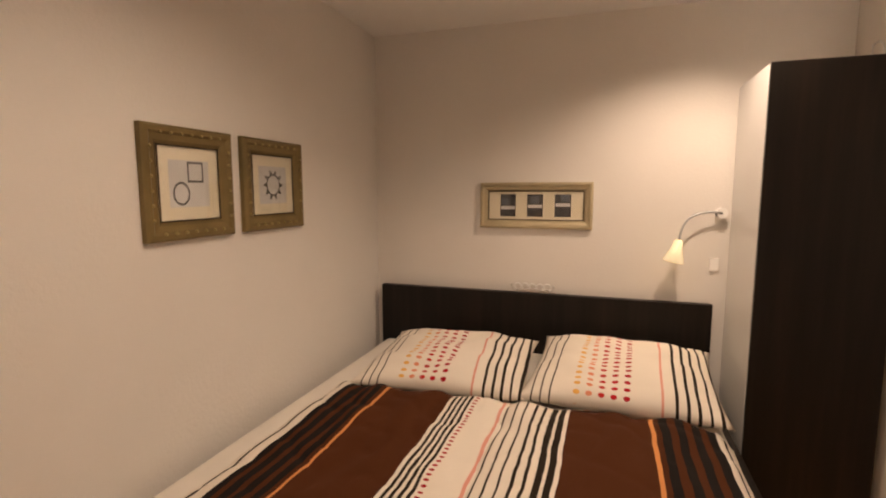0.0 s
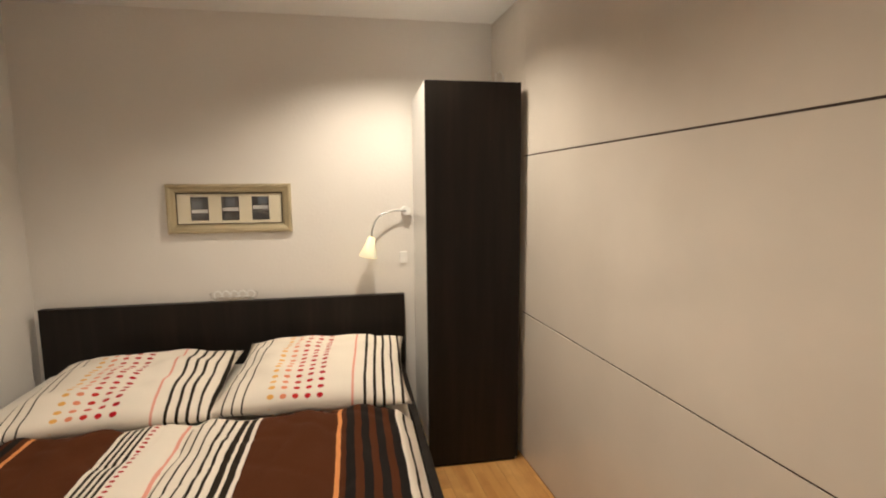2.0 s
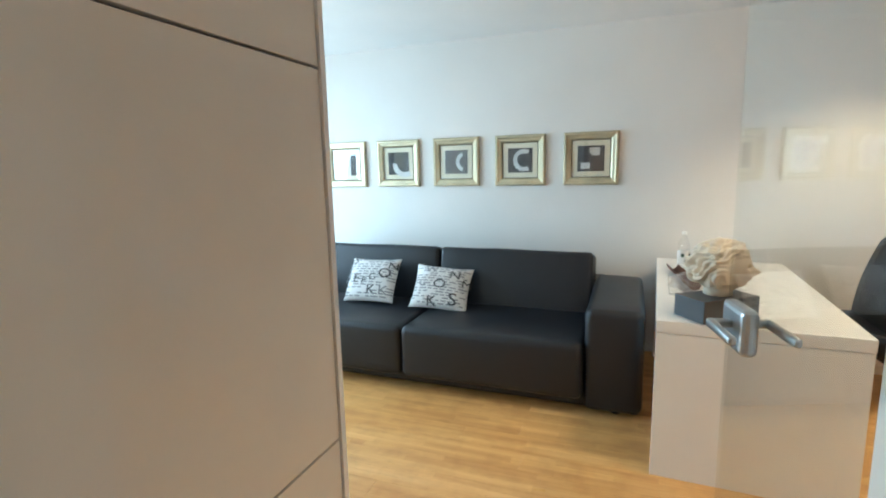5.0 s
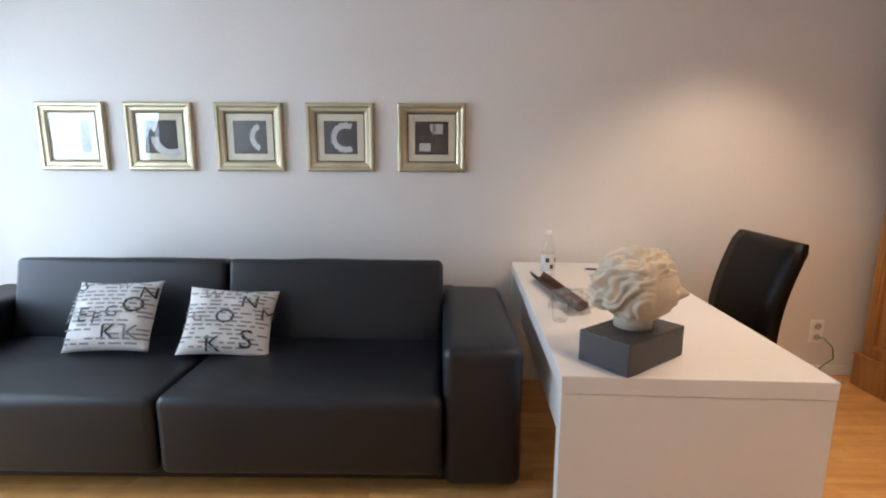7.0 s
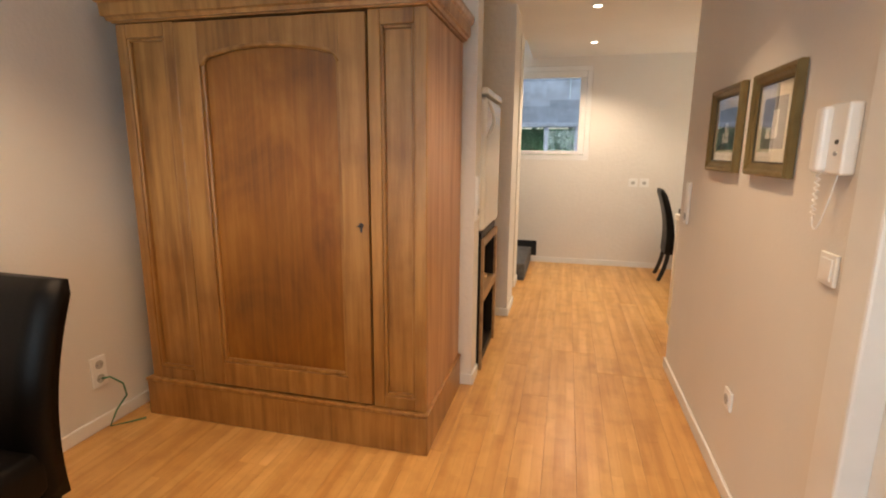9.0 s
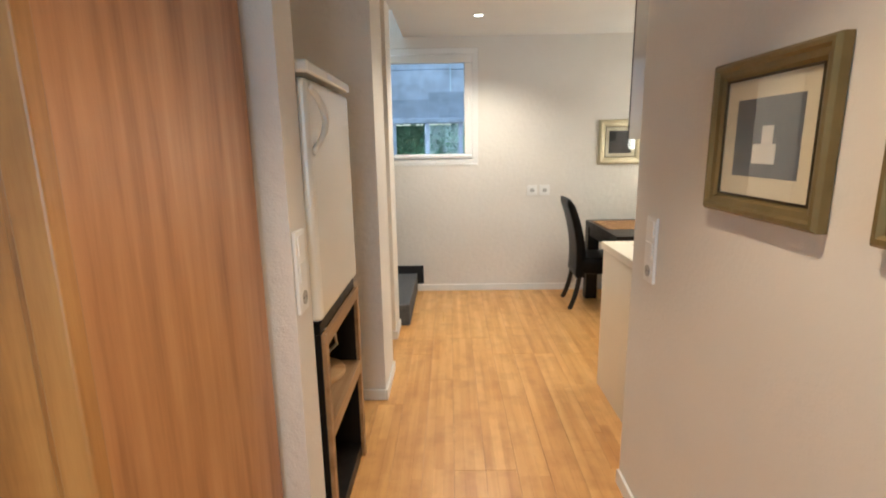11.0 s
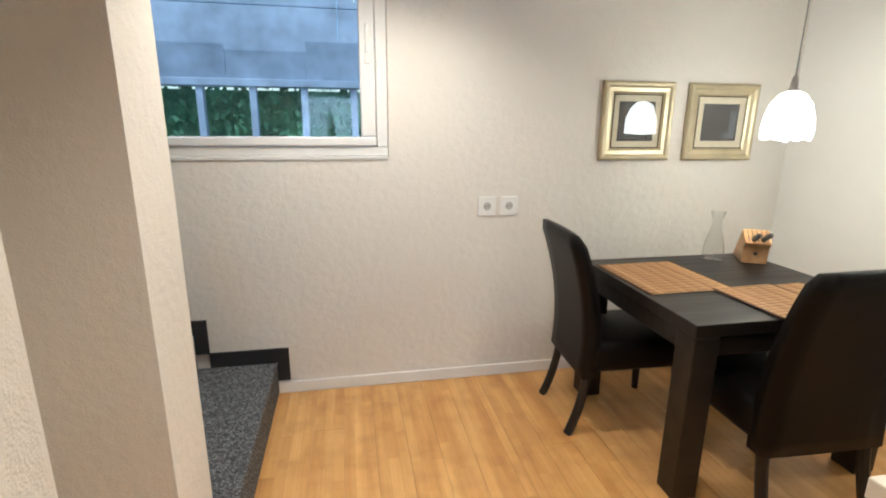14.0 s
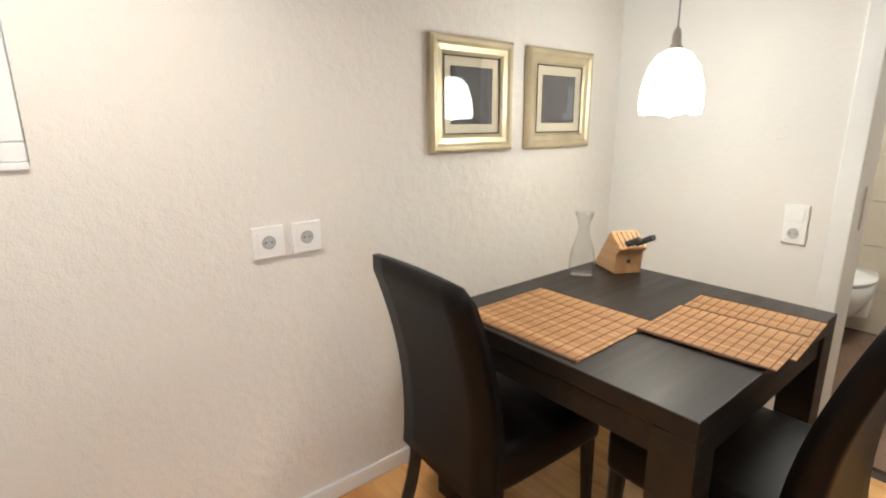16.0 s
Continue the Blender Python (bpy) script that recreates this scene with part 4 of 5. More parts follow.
def motif_edge(w, h):
    bm = bx(w * 0.28, w * 0.44, -0.0096, -0.0088, -h * 0.42, h * 0.3)
    add_box(bm, w * 0.12, w * 0.28, -0.0096, -0.0088, -h * 0.42, -h * 0.3)
    return [("print", sheet(w, h), INK), ("drawn_shape", bm, INKB)]


def motif_l(w, h):
    bm = bx(-w * 0.05, w * 0.2, -0.0096, -0.0088, -h * 0.3, h * 0.25)
    add_box(bm, -w * 0.3, -w * 0.06, -0.0096, -0.0088, -h * 0.3, -h * 0.1)
    return [("print", sheet(w, h), plain("taupe_print", (0.2, 0.18, 0.17), 0.7)), ("drawn_shape", bm, WHITEI)]


picture("carved bronze frame with a drawing of ring and square", WEST @ pose(0.001, -1.624, 1.495, 0, 0, 90), 0.415, 0.397, 0.065, 0.05, motif_rings, GOLDD, "pictures beside the bed", beads=True)
picture("carved bronze frame with a drawing of a toothed wheel", WEST @ pose(0.001, -1.139, 1.495, 0, 0, 90), 0.426, 0.397, 0.065, 0.05, motif_sun, GOLDD, "pictures beside the bed", beads=True)
picture("wide gilt frame with three small dark photographs above the bed", HEADW @ pose(1.061, -0.001, 1.379), 0.675, 0.278, 0.05, 0.03, motif_triple)
LIVING = [(-0.645, motif_column, "pale photograph with a dark column"), (-1.168, lambda w, h: motif_arc(w, h, 180, 300, 0.3, 0.6), "dark photograph with a curved white band"),
          (-1.705, lambda w, h: motif_arc(w, h, 110, 250, 0.4, 0.42), "dark photograph with half a lace ring"),
          (-2.247, lambda w, h: motif_arc(w, h, 60, 300, 0.15, 0.44), "dark photograph with a white lace crescent"),
          (-2.792, motif_blobs, "dark photograph with two white shapes")]
for yy, mo, txt in LIVING:
    picture("square champagne-gold frame, " + txt, pose(6.559, yy, 1.489, 0, 0, -90), 0.405, 0.40, 0.058, 0.045, mo, GOLD, "pictures above the sofa")
picture("square gilt frame with a plain black print, above the dining table", pose(2.772, -9.729, 1.472, 0, 0, 180), 0.425, 0.42, 0.066, 0.038, motif_dark, GOLD, "pictures above the dining table")
picture("square gilt frame with a black print, next to the corner", pose(2.245, -9.729, 1.470, 0, 0, 180), 0.445, 0.42, 0.066, 0.042, motif_edge, GOLD, "pictures above the dining table")
picture("gilt frame with a slate-blue city print in the hall", pose(3.691, -5.965, 1.474, 0, 0, 90), 0.43, 0.37, 0.045, 0.05, motif_city, GOLDD, "pictures in the hall")
picture("gilt frame with taupe print and white shape, hall", pose(3.691, -5.43, 1.474, 0, 0, 90), 0.39, 0.364, 0.045, 0.05, motif_l, GOLDD, "pictures in the hall")


# ---- living room ----
sofa = thing("sofa", "large anthracite sofa with two seats and broad square arms", "sofa", pose(0, 0, 0))
part("base", bx(5.40, 6.44, -3.12, -0.34, 0.03, 0.16, 0.02), SOFAM, sofa)
for a, b in ((-1.722, -0.595), (-2.868, -1.728)):
    part("seat", soft_box(5.315, 6.12, a, b, 0.10, 0.435, 0.04, 0.008, 7, seed=a), SOFAM, sofa, smooth=True)
    bm = soft_box(-0.15, 0.15, a + 0.006, b - 0.004, 0.0, 0.465, 0.032, 0.008, 7, seed=b)
    bk = part("backrest", bm, SOFAM, sofa, smooth=True)
    bk.matrix_basis = pose(6.12, 0, 0.355, 0, 13, 0)
for a, b in ((-3.19, -2.872), (-0.59, -0.275)):
    part("armrest", soft_box(5.345, 6.36, a, b, 0.035, 0.635, 0.045, 0.006, 7, seed=a), SOFAM, sofa, smooth=True)
part("back_frame", bx(6.20, 6.46, -2.95, -0.5, 0.05, 0.62, 0.04, 3), SOFAM, sofa)
for fx in (5.45, 6.35):
    for fy in (-3.05, -0.42):
        part("foot", cyl((fx, fy, 0), (fx, fy, 0.05), 0.025), PLASTD, sofa)

COTTON = plain("white_printed_cotton", (0.74, 0.72, 0.7), 0.85, vary=0.05, grain=300, bumpy=0.3)
PRINTB = plain("black_fabric_print", (0.03, 0.03, 0.033), 0.85)
PRINTG = plain("grey_fabric_print", (0.25, 0.25, 0.26), 0.85)


def letter_mesh(txt, size):
    cu = bpy.data.curves.new("glyph", "FONT")
    cu.body, cu.size, cu.align_x, cu.align_y, cu.resolution_u = txt, size, "CENTER", "CENTER", 3
    tmp = bpy.data.objects.new("glyph", cu)
    me = bpy.data.meshes.new_from_object(tmp)
    bpy.data.objects.remove(tmp)
    bpy.data.curves.remove(cu)
    return me


def letter_cushion(m, glyphs, seed):
    w, t = 0.43, 0.15
    ob = thing("throw_cushion", "white cotton throw cushion printed with black letters, on the sofa", "cushion", m, "cushions on the sofa")
    part("cover", pillow(w, w, t, 24, seed, 0.008), COTTON, ob, smooth=True)

    def drape(bm, material, name):
        bmesh.ops.subdivide_edges(bm, edges=[e for e in bm.edges if e.calc_length() > 0.03], cuts=2)
        for v in bm.verts:
            u, q = max(-1, min(1, v.co.x / (w / 2))), max(-1, min(1, v.co.y / (w / 2)))
            v.co.z = pillow_z(u, q, t / 2) + 0.0075
        part(name, bm, material, ob)

    for txt, gx, gy, size, tone in glyphs:
        me = letter_mesh(txt, size)
        bm = bmesh.new()
        bm.from_mesh(me)
        bpy.data.meshes.remove(me)
        bmesh.ops.translate(bm, verts=bm.verts, vec=(gx, gy, 0))
        drape(bm, PRINTB if tone else PRINTG, "letter")
    # lines of writing too small to read
    rg = random.Random(seed)
    bm = bmesh.new()
    for r in range(15):
        y = -0.18 + r * 0.025
        x = -0.19
        while x < 0.17:
            n = rg.uniform(0.02, 0.06)
            if rg.random() < 0.75:
                vs = [bm.verts.new((a, b, 0)) for a, b in ((x, y), (x + n, y), (x + n, y + 0.010), (x, y + 0.010))]
                bm.faces.new(vs)
            x += n + 0.015
    drape(bm, PRINTG, "small_print")
    ob.children[-1]["kind"] = "stuff"


letter_cushion(pose(5.84, -1.255, 0.60, 0, -56, -2) @ pose(0, 0, 0, 0, 0, -88) @ Matrix.Diagonal((0.99, 0.84, 1, 1)),
               [("S", -0.15, 0.17, 0.12, 1), ("W", 0.06, 0.16, 0.07, 0), ("N", 0.18, 0.12, 0.10, 1), ("O", 0.13, 0.04, 0.13, 1), ("E", -0.10, -0.02, 0.12, 1),
                ("F", -0.03, -0.04, 0.09, 1), ("G", 0.04, 0.0, 0.09, 1), ("K", 0.04, -0.12, 0.12, 1), ("K", 0.14, -0.12, 0.12, 0), ("D", -0.19, -0.02, 0.1, 0)], 3)
letter_cushion(pose(5.83, -1.825, 0.578, 0, -54, 8) @ pose(0, 0, 0, 0, 0, -95) @ Matrix.Diagonal((1.0, 0.80, 1, 1)),
               [("W", -0.08, 0.14, 0.09, 0), ("N", 0.10, 0.10, 0.11, 1), ("O", 0.0, 0.0, 0.12, 1), ("S", 0.11, -0.13, 0.15, 1), ("G", -0.13, 0.0, 0.08, 0),
                ("A", 0.05, 0.19, 0.09, 1), ("M", 0.19, 0.03, 0.09, 1), ("K", -0.04, -0.16, 0.12, 1)], 8)

# floor lamp in the corner by the window
fl = thing("floor_lamp", "slim white uplighter floor lamp with a side reading arm", "floor lamp", pose(6.36, 0.12, 0))
part("base", lathe([(0.13, 0), (0.13, 0.012), (0.02, 0.03), (0.012, 0.05)], 28), PLASTIC, fl, smooth=True)
part("pole", cyl((0, 0, 0.03), (0, 0, 1.76), 0.011), GREYM, fl, "grey metal pole")
part("bowl", lathe([(0.02, 1.74), (0.10, 1.77), (0.15, 1.83), (0.145, 1.832), (0.09, 1.785), (0.0005, 1.765)], 28, False), PLASTIC, fl, "white uplighter bowl", smooth=True)
part("joint", cyl((0, 0, 1.24), (0, 0, 1.32), 0.018), PLASTD, fl)
part("reading_arm", tube(bend((0, 0, 1.30), (-0.05, -0.02, 1.47), (-0.03, -0.20, 1.36)), 0.006), PLASTIC, fl, smooth=True)
part("reading_head", lathe([(0.015, 0.0), (0.025, -0.02), (0.04, -0.10), (0.035, -0.10), (0.01, -0.02)], 20, False), PLASTIC, fl, smooth=True).matrix_basis = pose(-0.03, -0.20, 1.365, 20, 0, 0)

# desk
desk = thing("desk", "long white desk with thick top and full side panels", "desk", pose(4.868, -3.217, 0, 0, 0, -2.4))
part("desktop", bx(0.0, 1.635, -0.785, 0.0, 0.692, 0.748, 0.003), WHITEP, desk)
part("side_panel", bx(0.002, 0.052, -0.783, -0.002, 0, 0.6905, 0.002), WHITEP, desk)
part("side_panel", bx(1.585, 1.633, -0.783, -0.002, 0, 0.6905, 0.002), WHITEP, desk)
part("rear_panel", bx(0.052, 1.585, -0.083, -0.063, 0.38, 0.6905, 0.002), WHITEP, desk)

# bust: one carved head on a dark block
plinth = tagged(put("plinth", bx(-0.088, 0.088, -0.15, 0.15, 0, 0.099, 0.003), SLATE), "dark slate block under the plaster head, on the desk", "plinth")
plinth.matrix_world = pose(5.010, -3.469, 0.7485, 0, 0, 37)
bm = bmesh.new()
bmesh.ops.create_icosphere(bm, subdivisions=6, radius=1.0)
for v in bm.verts:
    d = v.co.normalized()
    x, y, z = d.x * 0.105, d.y * 0.135, d.z * 0.118
    # face looks towards -y: flatter front, chin, brow and nose
    if d.y < -0.2:
        f = min(1, (-d.y - 0.2) / 0.5)
        x *= 1 - 0.22 * f * max(0, -d.z + 0.2)
        y *= 1 - 0.10 * f
        y -= 0.034 * math.exp(-((d.x / 0.13) ** 2)) * math.exp(-(((d.z + 0.12) / 0.16) ** 2)) * f
        y += 0.016 * math.exp(-(((abs(d.x) - 0.32) / 0.14) ** 2)) * math.exp(-(((d.z - 0.08) / 0.09) ** 2)) * f
        y -= 0.010 * math.exp(-((d.x / 0.25) ** 2)) * math.exp(-(((d.z + 0.42) / 0.06) ** 2)) * f
        y -= 0.018 * math.exp(-((d.x / 0.25) ** 2)) * math.exp(-(((d.z + 0.72) / 0.12) ** 2)) * f
    hair = max(0.0, min(1.0, (d.y + 0.25 + 0.55 * max(0, d.z - 0.25) * 2) * 3.0))
    if d.z > 0.45:
        hair = max(hair, min(1, (d.z - 0.45) * 5))
    q = Vector((d.x * 2.2, d.y * 2.2, d.z * 2.2))
    warp = noise.noise_vector(q) * 0.8
    curl = 0.5 + 0.5 * math.sin(9 * (d.z + 0.6 * d.y) + 7 * warp.x + 5 * warp.y)
    lump = noise.noise(q * 1.6 + warp)
    fine = 0.5 + 0.5 * math.sin(24 * (d.z + 0.5 * d.y + 0.3 * d.x) + 10 * warp.y + 8 * warp.z)
    k = 1 + hair * (0.10 + 0.14 * (curl - 0.5) + 0.08 * (fine - 0.5) + 0.10 * lump)
    v.co = Vector((x * k, y * k, z * k + 0.135))
    if d.z < -0.6:
        n = min(1, (-d.z - 0.6) * 4)
        rr = math.hypot(v.co.x, v.co.y)
        if rr > 0.058:
            s = 1 + (0.058 / rr - 1) * n * (1.0 if d.y > -0.35 else 0.5)
            v.co.x *= s
            v.co.y *= s
    v.co.z = max(v.co.z, 0.0)
bmesh.ops.create_cone(bm, cap_ends=True, segments=28, radius1=0.062, radius2=0.058, depth=0.06, matrix=Matrix.Translation((0, 0.012, 0.030)))
head = tagged(put("plaster_head", bm, PLASTER, smooth=True), "antique style plaster head with curly hair on a dark block", "sculpture")
head.matrix_world = pose(5.028, -3.486, 0.8475, 0, 0, -12) @ Matrix.Diagonal((0.97, 0.96, 0.93, 1))

# things on the desk
bottle = thing("water_bottle", "clear plastic water bottle with a printed white label, on the desk", "bottle", pose(6.14, -3.43, 0.749))
part("body", lathe([(0.034, 0.0), (0.037, 0.01), (0.037, 0.13), (0.034, 0.17), (0.016, 0.21), (0.013, 0.225), (0.0005, 0.226)], 24), CLEAR, bottle, smooth=True)
part("label", lathe([(0.0378, 0.03), (0.0382, 0.032), (0.0382, 0.12), (0.0378, 0.122)], 24, False), WHITEI, bottle, "white label")
for a, z in ((200, 0.055), (240, 0.09), (165, 0.09), (280, 0.05)):
    bm = bx(-0.010, 0.010, -0.0385, -0.0378, z - 0.012, z + 0.012)
    bmesh.ops.rotate(bm, verts=bm.verts, cent=(0, 0, 0), matrix=Matrix.Rotation(radians(a - 270), 3, "Z"))
    part("print_mark", bm, plain("green_label_ink", (0.03, 0.07, 0.05), 0.5), bottle, "dark mark on the label")
part("cap", cyl((0, 0, 0.226), (0, 0, 0.243), 0.015), PLASTIC, bottle, "white cap")
bm = bmesh.new()
prev = None
for i in range(13):
    a = radians(-100 + 200 * i / 12)
    p = bm.verts.new((-0.30, 0.034 * math.sin(a), 0.034 - 0.034 * math.cos(a) * 0.9))
    q = bm.verts.new((0.30, 0.034 * math.sin(a), 0.034 - 0.034 * math.cos(a) * 0.9))
    if prev:
        bm.faces.new((prev[0], prev[1], q, p))
    prev = (p, q)
bmesh.ops.solidify(bm, geom=list(bm.faces), thickness=0.003)
roll = tagged(put("card_wrapper", bm, CARDB, smooth=True), "rolled brown cardboard wrapper lying on the desk", "wrapper")
roll.matrix_world = pose(5.77, -3.395, 0.7505, 0, 0, 7)
bm = bmesh.new()
bmesh.ops.create_icosphere(bm, subdivisions=4, radius=0.085)
for v in bm.verts:
    n = noise.noise(v.co * 24) + 0.6 * noise.noise(v.co * 60)
    v.co = v.co * (1 + 0.28 * n)
    v.co.x *= 1.25
    v.co.z = max(v.co.z * 0.55 + 0.04, 0.0)
bag = tagged(put("plastic_bag", bm, pane_mat("crumpled_film", (0.96, 0.96, 0.96), 0.16)), "crumpled clear plastic film on the desk", "plastic film")
bag.matrix_world = pose(5.50, -3.40, 0.7495)
cup = thing("drinking_glass", "clear drinking glass standing on the desk", "glass", pose(5.37, -3.325, 0.749))
part("cup", lathe([(0.028, 0.0), (0.035, 0.10), (0.0345, 0.10)], 24, False), CLEAR, cup, smooth=True)
part("foot", lathe([(0.0005, 0.0), (0.028, 0.0), (0.028, 0.003), (0.0005, 0.003)], 24, False), CLEAR, cup)
pen = thing("pen", "dark ballpoint pen lying on the desk", "pen", pose(6.28, -3.74, 0.754, 0, 0, 84))
part("barrel", cyl((-0.06, 0, 0), (0.06, 0, 0), 0.005), PLASTD, pen)
part("tip", cyl((0.06, 0, 0), (0.075, 0, 0), 0.005, 0.001), STEEL, pen)
paper = tagged(put("paper_sheet", bx(-0.105, 0.105, -0.148, 0.148, 0, 0.0012), WHITEI), "white sheet of paper on the desk", "paper")
paper.matrix_world = pose(5.78, -3.60, 0.7485, 0, 0, 12)


# ---- chairs ----
def chair(label, m, group, width=0.42):
    # high-backed leather chair; the sitter looks towards -x
    ob = thing("dining_chair", label, "chair", m, group)
    hw = width / 2
    part("seat", soft_box(-0.52, -0.04, -hw, hw, 0.33, 0.475, 0.03, 0.012, 5), LEATH, ob, smooth=True)
    bm = bmesh.new()
    n, k = 14, 6
    front, rear = [], []
    for j in range(n + 1):
        v = j / n
        z = 0.30 + v * 0.685
        bow = 0.115 * v ** 1.8 - 0.02 * math.sin(v * math.pi)
        th = 0.075 - 0.02 * v
        round_top = 0.0 if v < 0.93 else (v - 0.93) / 0.07
        fr, rr = [], []
        for i in range(k + 1):
            u = 2 * i / k - 1
            side = 0.012 * (1 - u * u)
            y = u * (hw - 0.004 * round_top)
            fr.append(bm.verts.new((-0.035 + bow - th / 2 * (1 - 0.6 * round_top ** 2) - side, y, z)))
            rr.append(bm.verts.new((-0.035 + bow + th / 2 * (1 - 0.6 * round_top ** 2) + side * 0.3, y, z)))
        front.append(fr)
        rear.append(rr)
    for j in range(n):
        for i in range(k):
            bm.faces.new((front[j][i], front[j + 1][i], front[j + 1][i + 1], front[j][i + 1]))
            bm.faces.new((rear[j][i], rear[j][i + 1], rear[j + 1][i + 1], rear[j + 1][i]))
        bm.faces.new((front[j][0], rear[j][0], rear[j + 1][0], front[j + 1][0]))
        bm.faces.new((front[j][k], front[j + 1][k], rear[j + 1][k], rear[j][k]))
    for i in range(k):
        bm.faces.new((front[n][i], rear[n][i], rear[n][i + 1], front[n][i + 1]))
        bm.faces.new((front[0][i], front[0][i + 1], rear[0][i + 1], rear[0][i]))
    bmesh.ops.bevel(bm, geom=[e for e in bm.edges if len(e.link_faces) == 2 and e.calc_face_angle(0) > 1.0], offset=0.009, segments=3, affect="EDGES")
    part("backrest", bm, LEATH, ob, smooth=True)
    for sx, sy in ((-0.49, -1), (-0.49, 1)):
        part("leg", cyl((sx, sy * (hw - 0.035), 0.34), (sx - 0.012, sy * (hw - 0.03), 0), 0.026, 0.017, 8), BLACKT, ob)
    for sy in (-1, 1):
        bm = tube(bend((-0.035, sy * (hw - 0.035), 0.33), (-0.02, sy * (hw - 0.035), 0.15), (0.045, sy * (hw - 0.03), 0.0)), 0.022, 8)
        for v in bm.verts:
            v.co.z = max(v.co.z, 0.0)
        part("leg", bm, BLACKT, ob)
    return ob


chair("dark brown leather high-backed chair tucked under the dining table", pose(3.298, -9.28, 0, 0, 0, -3), "dining chairs", 0.43)
chair("dark brown leather chair, its back to the kitchenette", pose(2.70, -8.41, 0, 0, 0, 88) @ Matrix.Diagonal((1, 1, 1.035, 1)), "dining chairs", 0.5)
chair("dark brown leather chair standing behind the desk", pose(6.145, -4.535, 0, 0, 0, -91) @ Matrix.Diagonal((1, 1, 0.985, 1)), "desk chair", 0.56)

# ---- old pine wardrobe ----
arm = thing("pine_wardrobe", "antique waxed pine wardrobe with an arched door panel and heavy cornice", "wardrobe", pose(4.912, -5.391, 0))
AW, AD = 1.53, 0.745
part("plinth", bx(0.018, AW, -0.022, -AD + 0.0, 0.0, 0.185, 0.006), PINE, arm)
bm = bx(0.014, AW + 0.004, -AD, -0.018, 0.185, 0.205, 0.006)
part("plinth_moulding", bm, PINE, arm)
part("back_case", bx(0.045, AW - 0.035, -AD + 0.005, -0.105, 0.205, 1.92, 0.002), PINED, arm, "dark inner case")
part("side_board", bx(0.03, 0.05, -AD + 0.003, -0.06, 0.205, 1.92, 0.002), PINES, arm, "reddish pine side boards")
part("side_board", bx(AW - 0.05, AW - 0.03, -AD + 0.003, -0.06, 0.205, 1.92, 0.002), PINE, arm)


def rail(name, x0, x1, z0, z1, y0=-0.075, y1=-0.04, parent=None, mat=PINE, bev=0.004):
    return part(name, bx(x0, x1, y0, y1, z0, z1, bev), mat, parent or arm)


# narrow side panels left and right of the door
for x0, x1 in ((0.028, 0.276), (1.195, 1.502)):
    rail("stile", x0, x0 + 0.052, 0.205, 1.92)
    rail("stile", x1 - 0.052, x1, 0.205, 1.92)
    rail("cross_rail", x0 + 0.052, x1 - 0.052, 0.205, 0.265)
    rail("cross_rail", x0 + 0.052, x1 - 0.052, 1.86, 1.92)
    rail("field", x0 + 0.04, x1 - 0.04, 0.255, 1.87, -0.095, -0.066)
    bm = bmesh.new()
    for a, b, c, d in ((x0 + 0.052, x0 + 0.066, 0.265, 1.86), (x1 - 0.066, x1 - 0.052, 0.265, 1.86)):
        add_box(bm, a, b, -0.068, -0.046, c, d, 0.004)
    for c, d in ((0.265, 0.279), (1.846, 1.86)):
        add_box(bm, x0 + 0.066, x1 - 0.066, -0.068, -0.046, c, d, 0.004)
    part("bead", bm, PINE, arm)
# door with arched panel
DX0, DX1 = 0.283, 1.188
door = part("door", bx(DX0 + 0.11, DX1 - 0.11, -0.088, -0.06, 0.30, 1.87, 0.002), PINED, arm, "dark waxed door panel")
rail("stile", DX0, DX0 + 0.12, 0.215, 1.912, -0.072, -0.032, door)
rail("stile", DX1 - 0.12, DX1, 0.215, 1.912, -0.072, -0.032, door)
rail("cross_rail", DX0 + 0.12, DX1 - 0.12, 0.215, 0.335, -0.072, -0.032, door)
ax0, ax1, spring, rise, ztop = DX0 + 0.12, DX1 - 0.12, 1.73, 0.085, 1.912


def arch_z(u):
    # flat segmental arch with small shoulders at both ends
    s = min(1.0, (1 - abs(u)) / 0.10)
    return spring + rise * (1 - 0.55 * u * u) * (1 - (1 - s) ** 2 * 0.85)


bm = bmesh.new()
cols = []
N = 36
for i in range(N + 1):
    u = 2 * i / N - 1
    x = ax0 + (ax1 - ax0) * i / N
    cols.append([bm.verts.new((x, y, z)) for y, z in ((-0.034, arch_z(u)), (-0.034, ztop), (-0.072, ztop), (-0.072, arch_z(u)))])
for a, b in zip(cols, cols[1:]):
    for k in range(4):
        bm.faces.new((a[k], a[(k + 1) % 4], b[(k + 1) % 4], b[k]))
bm.faces.new(cols[0])
bm.faces.new(cols[-1])
part("arched_rail", bm, PINE, door)
pts = [(ax0 + (ax1 - ax0) * i / N, -0.048, arch_z(2 * i / N - 1) - 0.004) for i in range(N + 1)]
part("arch_moulding", tube(pts, 0.014, 10), PINE, door, smooth=True)
bm = bmesh.new()
for a, b, c, d in ((ax0, ax0 + 0.018, 0.335, 1.74), (ax1 - 0.018, ax1, 0.335, 1.74), (ax0 + 0.018, ax1 - 0.018, 0.335, 0.353)):
    add_box(bm, a, b, -0.066, -0.042, c, d, 0.006)
part("bead", bm, PINE, door)
bm = cyl((DX0 + 0.035, -0.032, 1.05), (DX0 + 0.035, -0.0305, 1.05), 0.012)
add_box(bm, DX0 + 0.030, DX0 + 0.040, -0.033, -0.0305, 1.02, 1.05)
part("keyhole", bm, PLASTD, door, "black keyhole")
